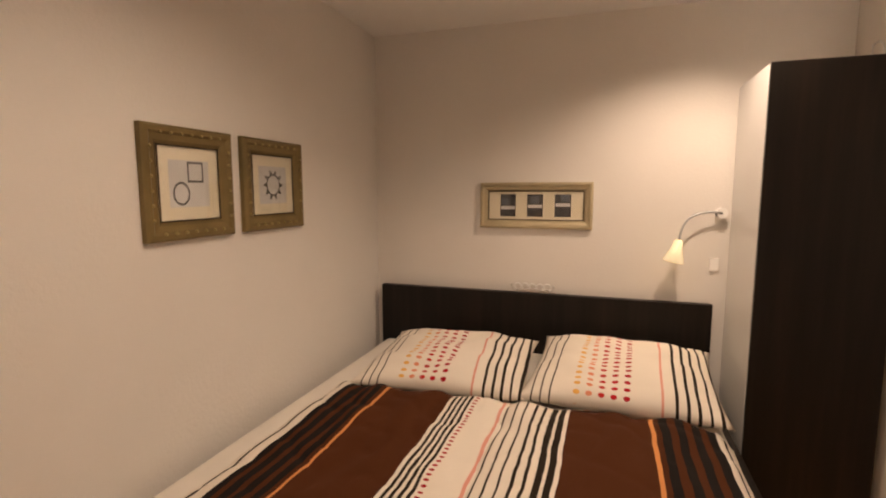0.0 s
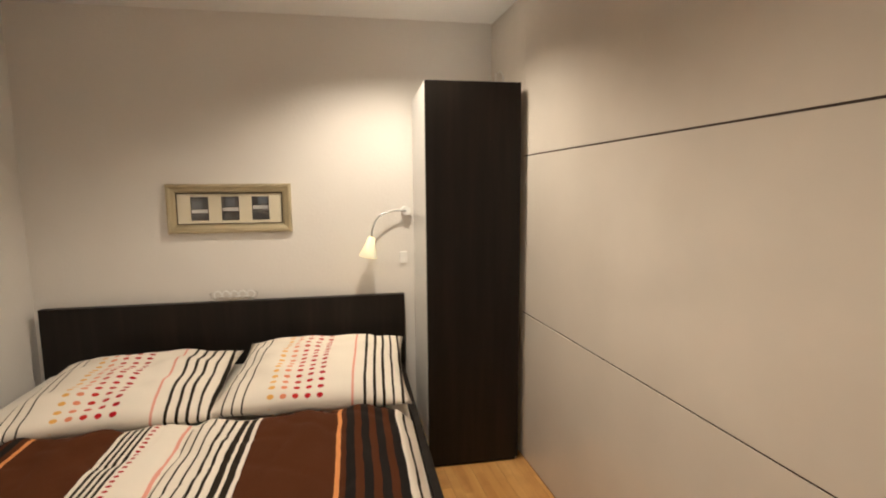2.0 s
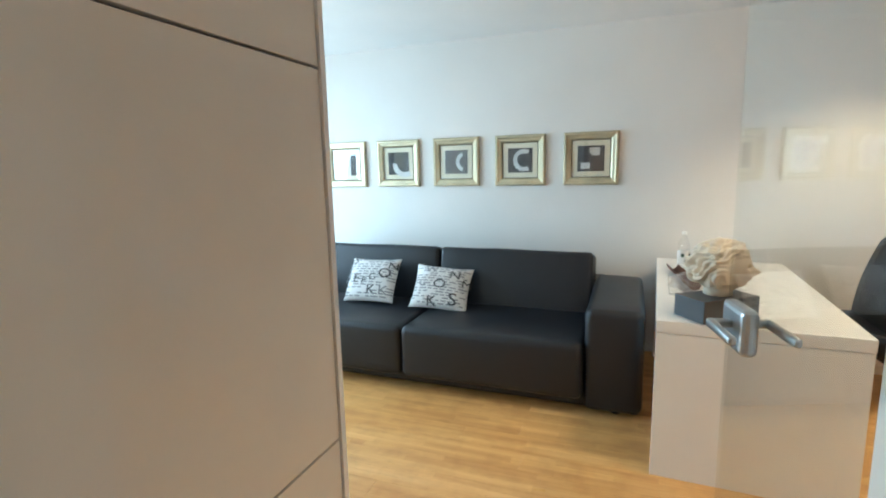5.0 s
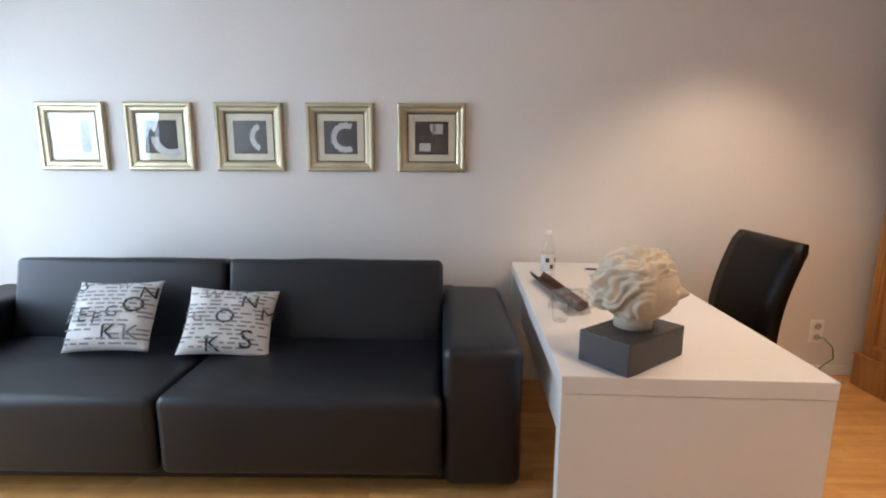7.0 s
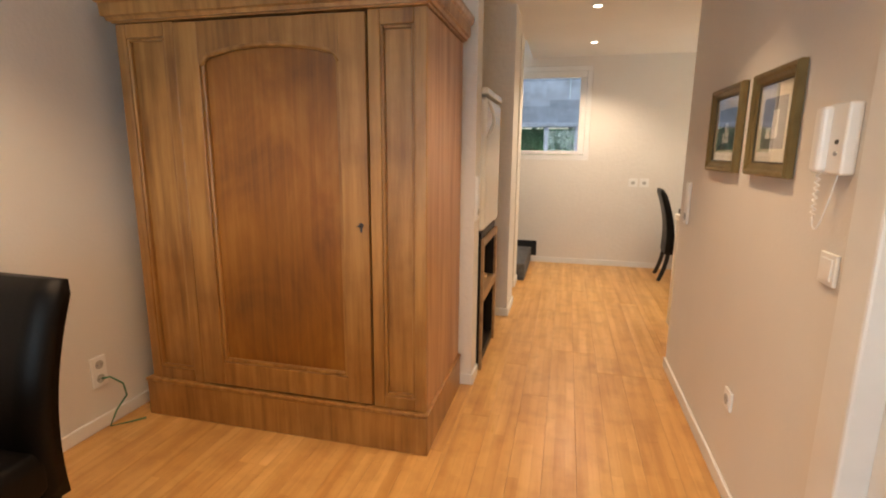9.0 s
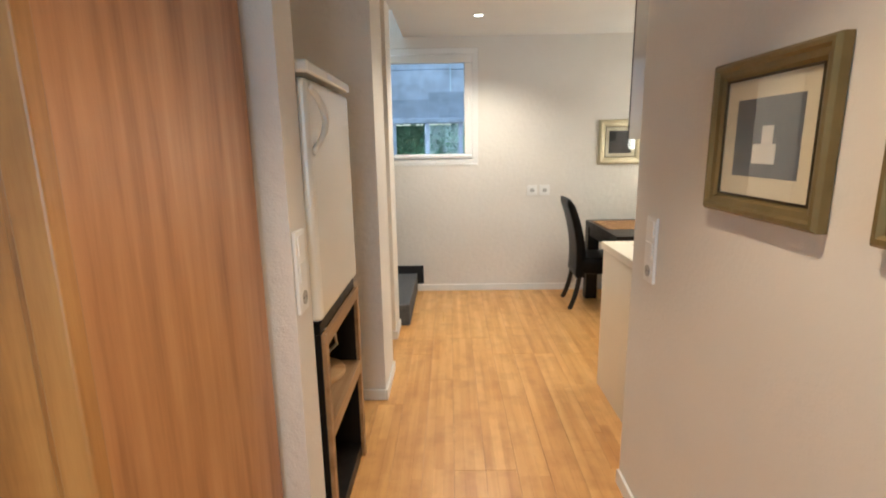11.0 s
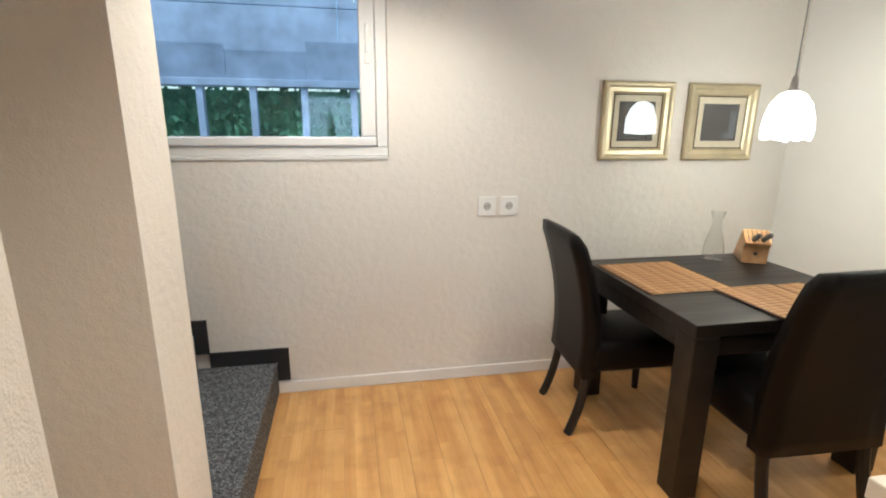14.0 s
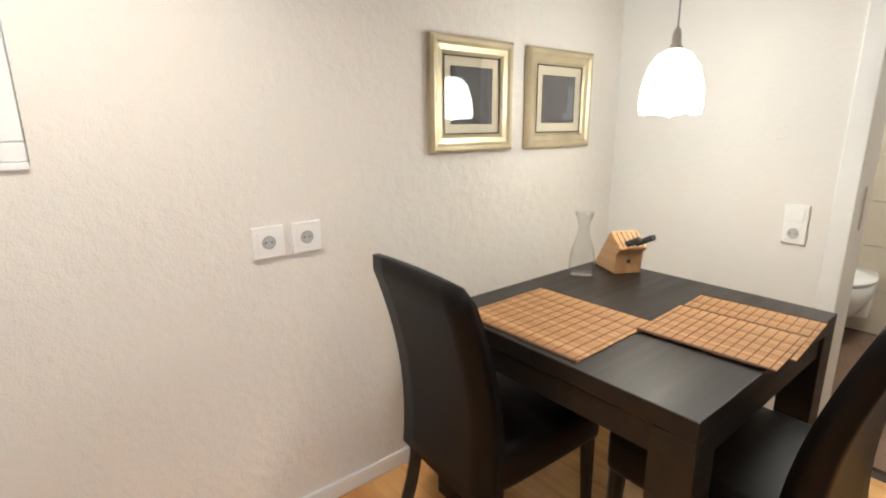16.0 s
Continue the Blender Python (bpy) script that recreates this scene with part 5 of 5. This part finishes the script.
bm = cyl((DX0 + 0.035, -0.03, 1.05), (DX0 + 0.035, -0.012, 1.05), 0.004)
bmesh.ops.create_cone(bm, cap_ends=True, segments=12, radius1=0.011, radius2=0.011, depth=0.004, matrix=Matrix.Translation((DX0 + 0.035, -0.010, 1.05)))
part("key", bm, SEATD, door, "small dark key")
# frieze and stepped cornice
part("frieze", bx(0.02, AW - 0.02, -AD + 0.002, -0.028, 1.922, 1.965, 0.003), PINE, arm)
bm = bmesh.new()
cp = [(0.0, 1.93), (-0.012, 1.93), (-0.016, 1.945), (-0.028, 1.95), (-0.030, 2.0), (-0.042, 2.01), (-0.048, 2.025), (-0.048, 2.04), (0.03, 2.04)]
path = [(0.02, -AD), (0.02, -0.028), (AW - 0.02, -0.028), (AW - 0.02, -AD)]
norm = [(-1, 0), (-1, 1), (1, 1), (1, 0)]
secs = []
for (px, py), (nx, ny) in zip(path, norm):
    secs.append([bm.verts.new((px - nx * o, py - ny * o, z)) for o, z in cp])
for a, b in zip(secs, secs[1:]):
    for k in range(len(cp) - 1):
        bm.faces.new((a[k], a[k + 1], b[k + 1], b[k]))
top = [s[-1] for s in secs]
bm.faces.new(top)
part("cornice", bm, PINE, arm)

# ---- fridge on its stand ----
stand = thing("fridge_stand", "open black stand with a wooden front frame under the fridge", "stand", pose(4.862, -6.376, 0))
OAKF = wood("stand_wood", (0.22, 0.12, 0.05), (0.33, 0.19, 0.085), (0.42, 0.26, 0.13), along=1, scale=1.2)
SW = 0.6
part("top", bx(0.0, 0.55, -SW, 0, 0.846, 0.884, 0.002), BLACKW, stand)
part("bottom", bx(0.0, 0.55, -SW, 0, 0.0, 0.06, 0.002), BLACKW, stand)
part("shelf", bx(0.0, 0.53, -SW + 0.02, -0.02, 0.47, 0.495, 0.002), OAKF, stand)
part("side", bx(0.0, 0.55, -0.02, 0, 0.062, 0.844), BLACKW, stand)
part("side", bx(0.0, 0.55, -SW, -SW + 0.02, 0.062, 0.844), BLACKW, stand)
part("back", bx(0.53, 0.55, -SW + 0.021, -0.021, 0.062, 0.844), BLACKW, stand)
for z0, z1 in ((0.797, 0.845), (0.44, 0.50)):
    part("front_rail", bx(-0.018, -0.001, -SW + 0.035, -0.035, z0, z1, 0.002), OAKF, stand)
for y0, y1 in ((-SW, -SW + 0.035), (-0.035, 0.0)):
    part("front_post", bx(-0.018, -0.001, y0, y1, 0.0, 0.845, 0.002), OAKF, stand)
fr = thing("fridge", "small ivory fridge with rounded door and big looped handle", "fridge", pose(4.852, -6.36, 0.8855))
part("case", bx(0.045, 0.55, -0.59, 0.018, 0.012, 0.798, 0.006), FRIDGEM, fr)
part("door", bx(-0.012, 0.04, -0.592, 0.022, 0.016, 0.79, 0.022, 4), FRIDGEM, fr, smooth=False)
part("lid", bx(-0.018, 0.56, -0.6, 0.024, 0.802, 0.838, 0.008, 3), FRIDGEM, fr, "ivory worktop lid")
part("handle", tube(bend((-0.012, 0.0, 0.765), (-0.072, -0.12, 0.665), (-0.012, 0.0, 0.565), 24), 0.011), FRIDGEM, fr, "ivory looped handle", smooth=True)
part("gasket", bx(0.039, 0.046, -0.58, 0.005, 0.025, 0.78), GREYM, fr, "grey door seal")
part("badge", bx(-0.0195, -0.0175, -0.28, -0.22, 0.813, 0.828), GREYM, fr, "small grey badge")
board = tagged(put("wooden_board", lathe([(0.0005, 0), (0.14, 0), (0.145, 0.006), (0.145, 0.018), (0.14, 0.024), (0.0005, 0.024)], 30, False), BEECH, smooth=False), "round wooden board on the stand's shelf", "board")
board.matrix_world = pose(5.03, -6.80, 0.496)
jug = thing("glass_jug", "glass jug with a steel rim and handle on the wooden board", "jug", pose(5.03, -6.80, 0.521))
part("body", lathe([(0.055, 0.0), (0.06, 0.01), (0.055, 0.16), (0.058, 0.20), (0.055, 0.20), (0.05, 0.16), (0.055, 0.012), (0.0005, 0.008)], 26, False), CLEAR, jug, smooth=True)
part("rim", lathe([(0.059, 0.185), (0.061, 0.19), (0.061, 0.205), (0.059, 0.206)], 26, False), STEEL, jug, "steel rim")
part("handle", tube([(-0.05, -0.02, 0.18), (-0.10, -0.04, 0.17), (-0.105, -0.042, 0.10), (-0.06, -0.025, 0.06)], 0.007), STEEL, jug, "steel handle", smooth=True)
wb = thing("wine_bottle", "dark wine bottle standing in the fridge stand", "bottle", pose(5.01, -6.85, 0.061))
part("body", lathe([(0.036, 0), (0.037, 0.19), (0.03, 0.22), (0.014, 0.24), (0.014, 0.30), (0.0005, 0.301)], 22), plain("dark_bottle_glass", (0.012, 0.014, 0.01), 0.1), wb, smooth=True)
part("label", lathe([(0.0374, 0.06), (0.0376, 0.062), (0.0376, 0.14), (0.0374, 0.142)], 22, False), WHITEI, wb, "pale label")
for k, (ox, oy) in enumerate(((5.0, -6.52), (5.10, -6.60))):
    j = thing("glass_jar", "clear glass jar standing on the fridge lid", "jar", pose(ox, oy, 1.7245))
    part("body", lathe([(0.04, 0.0), (0.045, 0.01), (0.045, 0.09), (0.03, 0.11), (0.028, 0.11), (0.04, 0.088), (0.04, 0.012), (0.0005, 0.008)], 22, False), CLEAR, j, smooth=True)
    part("lid", cyl((0, 0, 0.111), (0, 0, 0.125), 0.032), CLEAR, j, "glass lid")

# ---- kitchenette ----
kb = thing("kitchen_base_unit", "cream kitchen base unit with end panel and plinth", "cabinet", pose(3.50, -6.98, 0))
part("body", bx(-1.42, -0.004, -0.66, 0.231, 0.10, 0.855, 0.002), WHITEP, kb)
part("end_panel", bx(-0.003, 0.016, -0.70, 0.232, 0.0, 0.856, 0.002), FRIDGEM, kb, "cream end panel")
part("plinth", bx(-1.42, -0.01, -0.60, -0.02, 0.0, 0.098), BLACKW, kb)
for k in range(3):
    x0 = -1.42 + k * 0.472
    d = part("door", bx(x0 + 0.002, x0 + 0.468, -0.682, -0.662, 0.11, 0.852, 0.002), FRIDGEM, kb, "cream cabinet door")
    part("handle", bx(x0 + 0.14, x0 + 0.33, -0.705, -0.684, 0.80, 0.812, 0.004), STEEL, d, "steel bar handle")
# worktop with the sink cut out
SX0, SX1, SY0, SY1 = 3.01, 3.385, -7.585, -7.19
bm = bx(2.06, SX0, -7.694, -6.747, 0.858, 0.898, 0.003)
add_box(bm, SX1, 3.528, -7.694, -6.747, 0.858, 0.898, 0.003)
add_box(bm, SX0, SX1, -7.694, SY0, 0.858, 0.898, 0.003)
add_box(bm, SX0, SX1, SY1, -6.747, 0.858, 0.898, 0.003)
tagged(put("worktop", bm, plain("cream_worktop", (0.70, 0.64, 0.54), 0.35, bumpy=0.03)), "cream laminate worktop with a set-in sink", "worktop")
sink = thing("sink", "stainless steel sink with a rounded bowl set in the worktop", "sink", pose((SX0 + SX1) / 2, (SY0 + SY1) / 2, 0.898))
bm = bmesh.new()
rings = []
for hw, hh, z, shift in ((0.198, 0.21, 0.0015, 0.0), (0.196, 0.208, 0.004, 0.0), (0.17, 0.18, 0.004, 0.008), (0.163, 0.17, 0.002, 0.01), (0.15, 0.132, 0.002, 0.042), (0.144, 0.126, -0.006, 0.042), (0.132, 0.114, -0.15, 0.042), (0.112, 0.094, -0.165, 0.042)):
    loop = []
    for k in range(32):
        a = 2 * math.pi * k / 32
        c, s = math.cos(a), math.sin(a)
        e = 0.25 if shift < 0.02 else 0.4
        loop.append(bm.verts.new((math.copysign(abs(c) ** e, c) * hw, math.copysign(abs(s) ** e, s) * hh + shift, z)))
    rings.append(loop)
for a, b in zip(rings, rings[1:]):
    for k in range(32):
        bm.faces.new((a[k], a[(k + 1) % 32], b[(k + 1) % 32], b[k]))
bm.faces.new(rings[-1])
part("bowl", bm, plain("sink_steel", (0.27, 0.26, 0.235), 0.3, metal=1.0, bumpy=0.0), sink, smooth=True)
part("drain", cyl((0, 0.042, -0.164), (0, 0.042, -0.160), 0.035), SEATD, sink, "dark drain")
tap = part("tap", tube([(0, 0.19, 0.004), (0, 0.19, 0.22), (0, 0.17, 0.26), (0, 0.10, 0.27), (0, 0.03, 0.24)], 0.011), STEEL, sink, "chrome tap", smooth=True)
uc = thing("wall_cabinet", "glossy white wall cabinet with thin dark edge", "cabinet", pose(3.51, -6.975, 1.482))
part("body", bx(-1.45, 0, -0.41, 0.229, 0.0, 0.96, 0.001), plain("gloss_white", (0.76, 0.76, 0.75), 0.08, bumpy=0.0, vary=0.02), uc)
for k in range(3):
    x0 = -1.45 + k * 0.4834
    part("door", bx(x0 + 0.002, x0 + 0.482, -0.433, -0.413, 0.002, 0.958, 0.001), BLACKW, uc, "dark cabinet door edge")
bm = bx(3.02, 3.42, -7.32, -7.26, 1.462, 1.4815)
tagged(put("cabinet_light", bm, LEDM), "slim lit lamp under the wall cabinet", "lamp")

# ---- dining corner ----
tb = thing("dining_table", "dark brown square dining table with thick legs", "table", pose(0, 0, 0))
TX0, TX1, TY0, TY1 = 2.155, 3.130, -9.505, -8.605
part("tabletop", bx(TX0, TX1, TY0, TY1, 0.70, 0.752, 0.003), BLACKT, tb)
for x in (TX0, TX1 - 0.105):
    for y in (TY0, TY1 - 0.105):
        part("leg", bx(x, x + 0.105, y, y + 0.105, 0, 0.699, 0.003), BLACKT, tb)
for a in ((TX0 + 0.105, TX1 - 0.105, TY0 + 0.012, TY0 + 0.032), (TX0 + 0.105, TX1 - 0.105, TY1 - 0.032, TY1 - 0.012),
          (TX0 + 0.012, TX0 + 0.032, TY0 + 0.105, TY1 - 0.105), (TX1 - 0.032, TX1 - 0.012, TY0 + 0.105, TY1 - 0.105)):
    part("apron", bx(*a, 0.62, 0.699), BLACKT, tb)


def placemat(m, w, d, label):
    # bamboo slats held by brown threads; slats run along y
    ob = thing("placemat", label, "placemat", m, "placemats on the table")
    n = int(w / 0.0075)
    bm = bmesh.new()
    for i in range(n):
        x = -w / 2 + i * w / n
        add_box(bm, x + 0.001, x + w / n - 0.001, -d / 2, d / 2, 0.0, 0.0032)
    s = part("slats", bm, BAMBOO, ob, "fine bamboo slats")
    s["kind"] = "stuff"
    for k in range(13):
        y = -d / 2 + 0.015 + k * (d - 0.03) / 12
        part("thread", bx(-w / 2, w / 2, y - 0.0011, y + 0.0011, 0.0032, 0.0042), THREAD, ob)
    for sgn in (-1, 1):
        part("edging", bx(sgn * w / 2 - 0.004, sgn * w / 2 + 0.004, -d / 2, d / 2, 0.0, 0.005), THREAD, ob, "dark edging")


placemat(pose(2.90, -9.168, 0.7525, 0, 0, 1), 0.41, 0.455, "brown bamboo placemat near the table edge")
placemat(pose(2.49, -8.772, 0.7525, 0, 0, 4), 0.37, 0.375, "brown bamboo placemat under another one")
placemat(pose(2.632, -8.772, 0.758, 0, 0, 3), 0.30, 0.365, "brown bamboo placemat lying on another one")
carafe = tagged(put("carafe", lathe([(0.0005, 0.004), (0.05, 0.0), (0.052, 0.01), (0.055, 0.05), (0.045, 0.11), (0.024, 0.17), (0.022, 0.21), (0.038, 0.262), (0.036, 0.262), (0.0195, 0.21), (0.0215, 0.17), (0.042, 0.11), (0.052, 0.05), (0.048, 0.012), (0.0005, 0.010)], 30, False), CLEAR, smooth=True), "clear glass carafe with flared neck on the table", "carafe")
carafe.matrix_world = pose(2.42, -9.42, 0.7525)
kn = thing("knife_block", "beech knife block with two black-handled knives on the table", "knife block", pose(2.245, -9.345, 0.7525, 0, 0, 62) @ Matrix.Diagonal((1.22, 1.2, 1.05, 1)))
bm = bmesh.new()
sec = [(-0.105, 0.0), (0.045, 0.0), (0.045, 0.085), (0.075, 0.11), (0.005, 0.165), (-0.008, 0.155)]
a = [bm.verts.new((x, -0.05, z)) for x, z in sec]
b = [bm.verts.new((x, 0.05, z)) for x, z in sec]
bm.faces.new(a)
bm.faces.new(b)
for i in range(len(sec)):
    j = (i + 1) % len(sec)
    bm.faces.new((a[i], a[j], b[j], b[i]))
bmesh.ops.bevel(bm, geom=list(bm.edges), offset=0.003, segments=2, affect="EDGES")
part("block", bm, BEECH, kn)
for k in range(5):
    y = -0.036 + k * 0.018
    part("slot", bx(-0.036, 0.036, y - 0.0015, y + 0.0015, -0.001, 0.0012), PLASTD, kn, "dark slot").matrix_basis = pose(0.04, 0, 0.1385, 0, 38, 0)
for y, ln in ((-0.018, 0.085), (0.018, 0.11)):
    bm = bx(0.0, ln, -0.008, 0.008, -0.011, 0.011, 0.005)
    part("knife", bm, PLASTD, kn, "black knife handle").matrix_basis = pose(0.052, y, 0.122, 0, -28, 0)
part("crest", cyl((0.046, 0, 0.05), (0.0445, 0, 0.05), 0.008), PLASTD, kn, "small dark mark")

pl = thing("pendant_lamp", "lit pendant lamp with white glass bell shade over the table", "pendant lamp", pose(2.378, -9.128, 0.022))
bell = [(0.03, 1.62), (0.056, 1.606), (0.086, 1.56), (0.104, 1.49), (0.109, 1.42), (0.104, 1.385), (0.101, 1.385), (0.105, 1.42), (0.100, 1.49), (0.082, 1.555), (0.052, 1.598), (0.03, 1.612)]
bm = lathe([(r * 0.95, 1.375 + (z - 1.385) * 0.88) for r, z in bell], 40, False)
for v in bm.verts:
    if v.co.z < 1.39:
        v.co.z += 0.006 * math.sin(math.atan2(v.co.y, v.co.x) * 9)
sh = part("shade", bm, SHADEM, pl, "frosted white glass shade, glowing", smooth=True)
sh.visible_shadow = False
part("socket", lathe([(0.008, 1.652), (0.014, 1.635), (0.016, 1.60), (0.029, 1.583), (0.0005, 1.581)], 20, False), STEEL, pl, "brushed metal lampholder", smooth=True)
part("cord", cyl((0, 0, 1.645), (0, 0, CEIL - 0.052), 0.003), GREYM, pl, "thin cord")
part("ceiling_rose", lathe([(0.05, CEIL - 0.023), (0.048, CEIL - 0.047), (0.0005, CEIL - 0.052)], 24), PLASTIC, pl, "white ceiling rose")
part("bulb", lathe([(0.012, 1.58), (0.03, 1.48), (0.033, 1.43), (0.022, 1.375), (0.0005, 1.36)], 20), LEDM, pl, "lit bulb", smooth=True).visible_shadow = False


# ---- fittings ----
# white sockets: shade of the round recess is put into these two greys
RIMSHADE = plain("socket_rim_shade", (0.40, 0.39, 0.37), 0.4)
CUPSHADE = plain("socket_cup_shade", (0.5, 0.49, 0.47), 0.5)


def socket(m, label, rockers, size=0.09, group="wall sockets"):
    # a column of units in one frame; "o" is a socket, "r" a rocker; front towards -y
    ob = thing("wall_socket" if "o" in rockers else "light_switch", label, "socket" if "o" in rockers else "switch", m, group)
    n = len(rockers)
    part("frame", bx(-size / 2, size / 2, -0.012, -0.001, 0, size * n - 0.008 * (n - 1), 0.003), PLASTIC, ob)
    for k, c in enumerate(rockers):
        z = size / 2 + k * (size - 0.008)
        if c == "r":
            part("rocker", bx(-size * 0.34, size * 0.34, -0.016, -0.0115, z - size * 0.34, z + size * 0.34, 0.002), PLASTIC, ob)
        else:
            part("insert", bx(-size * 0.34, size * 0.34, -0.0135, -0.0115, z - size * 0.34, z + size * 0.34, 0.001), PLASTIC, ob)
            bm = lathe([(0.021, 0.0), (0.021, 0.002), (0.018, 0.002), (0.018, 0.0)], 22, False)
            bmesh.ops.rotate(bm, verts=bm.verts, cent=(0, 0, 0), matrix=Matrix.Rotation(radians(90), 3, "X"))
            bmesh.ops.translate(bm, verts=bm.verts, vec=(0, -0.0135, z))
            part("rim", bm, RIMSHADE, ob)
            part("cup", cyl((0, -0.0138, z), (0, -0.0132, z), 0.0178, n=22), CUPSHADE, ob, "flush disc, grey like the shade in a socket recess")
            for sx in (-0.0095, 0.0095):
                part("contact", cyl((sx, -0.0146, z), (sx, -0.0134, z), 0.003, n=10), PLASTD, ob, "dark contact hole")
    return ob


socket(pose(3.612, -9.73, 0.968, 0, 0, 180), "white wall socket in a square frame above the baseboard", "o", 0.1)
socket(pose(3.488, -9.73, 0.968, 0, 0, 180), "white wall socket beside its twin", "o", 0.1)
socket(pose(1.76, -8.872, 0.88, 0, 0, 90), "white socket under a switch by the bathroom door", "or", 0.085)
socket(pose(3.69, -6.56, 0.968, 0, 0, 90), "white switch pair above a socket in the hall", "orr", 0.085)
socket(pose(4.87, -6.222, 0.985, 0, 0, -90), "white socket and switches on the wall end", "orr", 0.088)
socket(pose(3.69, -4.932, 1.03, 0, 0, 90), "white rocker switch below the intercom", "r", 0.085)
socket(pose(3.69, -5.53, 0.352, 0, 0, 90), "low white wall socket in the hall", "o", 0.08)
socket(pose(6.56, -5.25, 0.22, 0, 0, -90), "low white wall socket with a cable plugged in", "oo", 0.08)
cable = tagged(put("green_cable", tube([(6.54, -5.25, 0.26), (6.50, -5.26, 0.27), (6.47, -5.30, 0.22), (6.49, -5.33, 0.14), (6.51, -5.28, 0.08), (6.49, -5.22, 0.03), (6.46, -5.30, 0.012), (6.42, -5.36, 0.008)], 0.0042, 8), GREENC, smooth=True), "thin green cable looping down from the wall socket", "cable")

ic = thing("intercom", "white wall intercom with handset and coiled cord", "intercom", pose(3.69, -4.955, 1.318, 0, 0, 90) @ Matrix.Diagonal((1.15, 1, 0.97, 1)))
part("base", bx(-0.035, 0.055, -0.035, -0.001, 0.0, 0.185, 0.006), PLASTIC, ic)
part("handset", bx(-0.052, -0.01, -0.058, -0.025, 0.005, 0.18, 0.012, 3), PLASTIC, ic, "white handset")
for z in (0.055, 0.085):
    part("button", cyl((0.025, -0.035, z), (0.025, -0.038, z), 0.006), PLASTD if z > 0.06 else GREYM, ic, "round button")
cord = [(-0.032 + 0.006 * math.cos(i * 1.2), -0.038 + 0.005 * math.sin(i * 1.2), 0.005 - 0.0032 * i) for i in range(40)]
part("coiled_cord", tube(cord, 0.002, 6), PLASTIC, ic, smooth=True)
part("cord_loop", tube(bend((-0.032, -0.038, -0.12), (-0.005, -0.04, -0.22), (0.02, -0.02, 0.0)), 0.002, 6), PLASTIC, ic, smooth=True)

# recessed ceiling lights; four belong to guessed spots added as fill
for sx, sy, se, ss, sc in SPOTS:
    dl = thing("ceiling_spot", "small recessed ceiling spotlight with white ring, lit; some are added fill", "ceiling light", pose(sx, sy, CEIL), "ceiling spots")
    part("ring", lathe([(0.034, -0.001), (0.034, -0.006), (0.046, -0.006), (0.048, -0.001)], 24, False), TRIM, dl, smooth=True)
    part("lens", cyl((0, 0, -0.004), (0, 0, -0.001), 0.033, n=24), LEDM, dl, "glowing lens")


# ---- floor planks, laid along the length of the flat ----
floor = tagged(thing("floor", "warm oak plank floor with visible joints", "floor"), kind="structure")
PW = 0.145
# rooms as x0, x1, y0, y1
ROOMS = [(-0.03, 3.5, -3.56, 0.26), (3.5, 3.69, -3.56, 0.36), (3.69, 4.87, -9.73, 0.36), (4.87, 6.56, -6.17, 0.36), (1.76, 3.69, -9.73, -6.745), (4.87, 5.45, -8.425, -6.33)]
plank_meshes = {}


def plank(w, n):
    key = (round(w, 3), round(n, 3))
    if key not in plank_meshes:
        bm = bmesh.new()
        g, c = 0.0003, 0.0009
        lo = [bm.verts.new((x, y, -0.014)) for x, y in ((g, g), (w - g, g), (w - g, n - g), (g, n - g))]
        mi = [bm.verts.new((x, y, -c)) for x, y in ((g, g), (w - g, g), (w - g, n - g), (g, n - g))]
        hi = [bm.verts.new((x, y, 0)) for x, y in ((g + c, g + c), (w - g - c, g + c), (w - g - c, n - g - c), (g + c, n - g - c))]
        for a, b in ((lo, mi), (mi, hi)):
            for i in range(4):
                bm.faces.new((a[i], a[(i + 1) % 4], b[(i + 1) % 4], b[i]))
        bm.faces.new(hi)
        me = bpy.data.meshes.new("plank")
        bm.to_mesh(me)
        bm.free()
        me.materials.append(FLOORM)
        plank_meshes[key] = me
    return plank_meshes[key]


rng = random.Random(11)
for x0, x1, y0, y1 in ROOMS:
    cols = max(1, math.ceil((x1 - x0) / PW - 1e-6))
    for c in range(cols):
        xa = x0 + c * PW
        w = min(PW, x1 - xa)
        y = y0 - rng.choice((0.0, 0.3, 0.6, 0.9, 1.2))
        while y < y1 - 1e-6:
            ya, yb = max(y, y0), min(y + 1.6, y1)
            if yb - ya > 0.02:
                ob = new("plank", plank(w, round(yb - ya, 3)))
                ob.location = (xa, ya, 0)
                ob.parent = floor
            y += 1.6
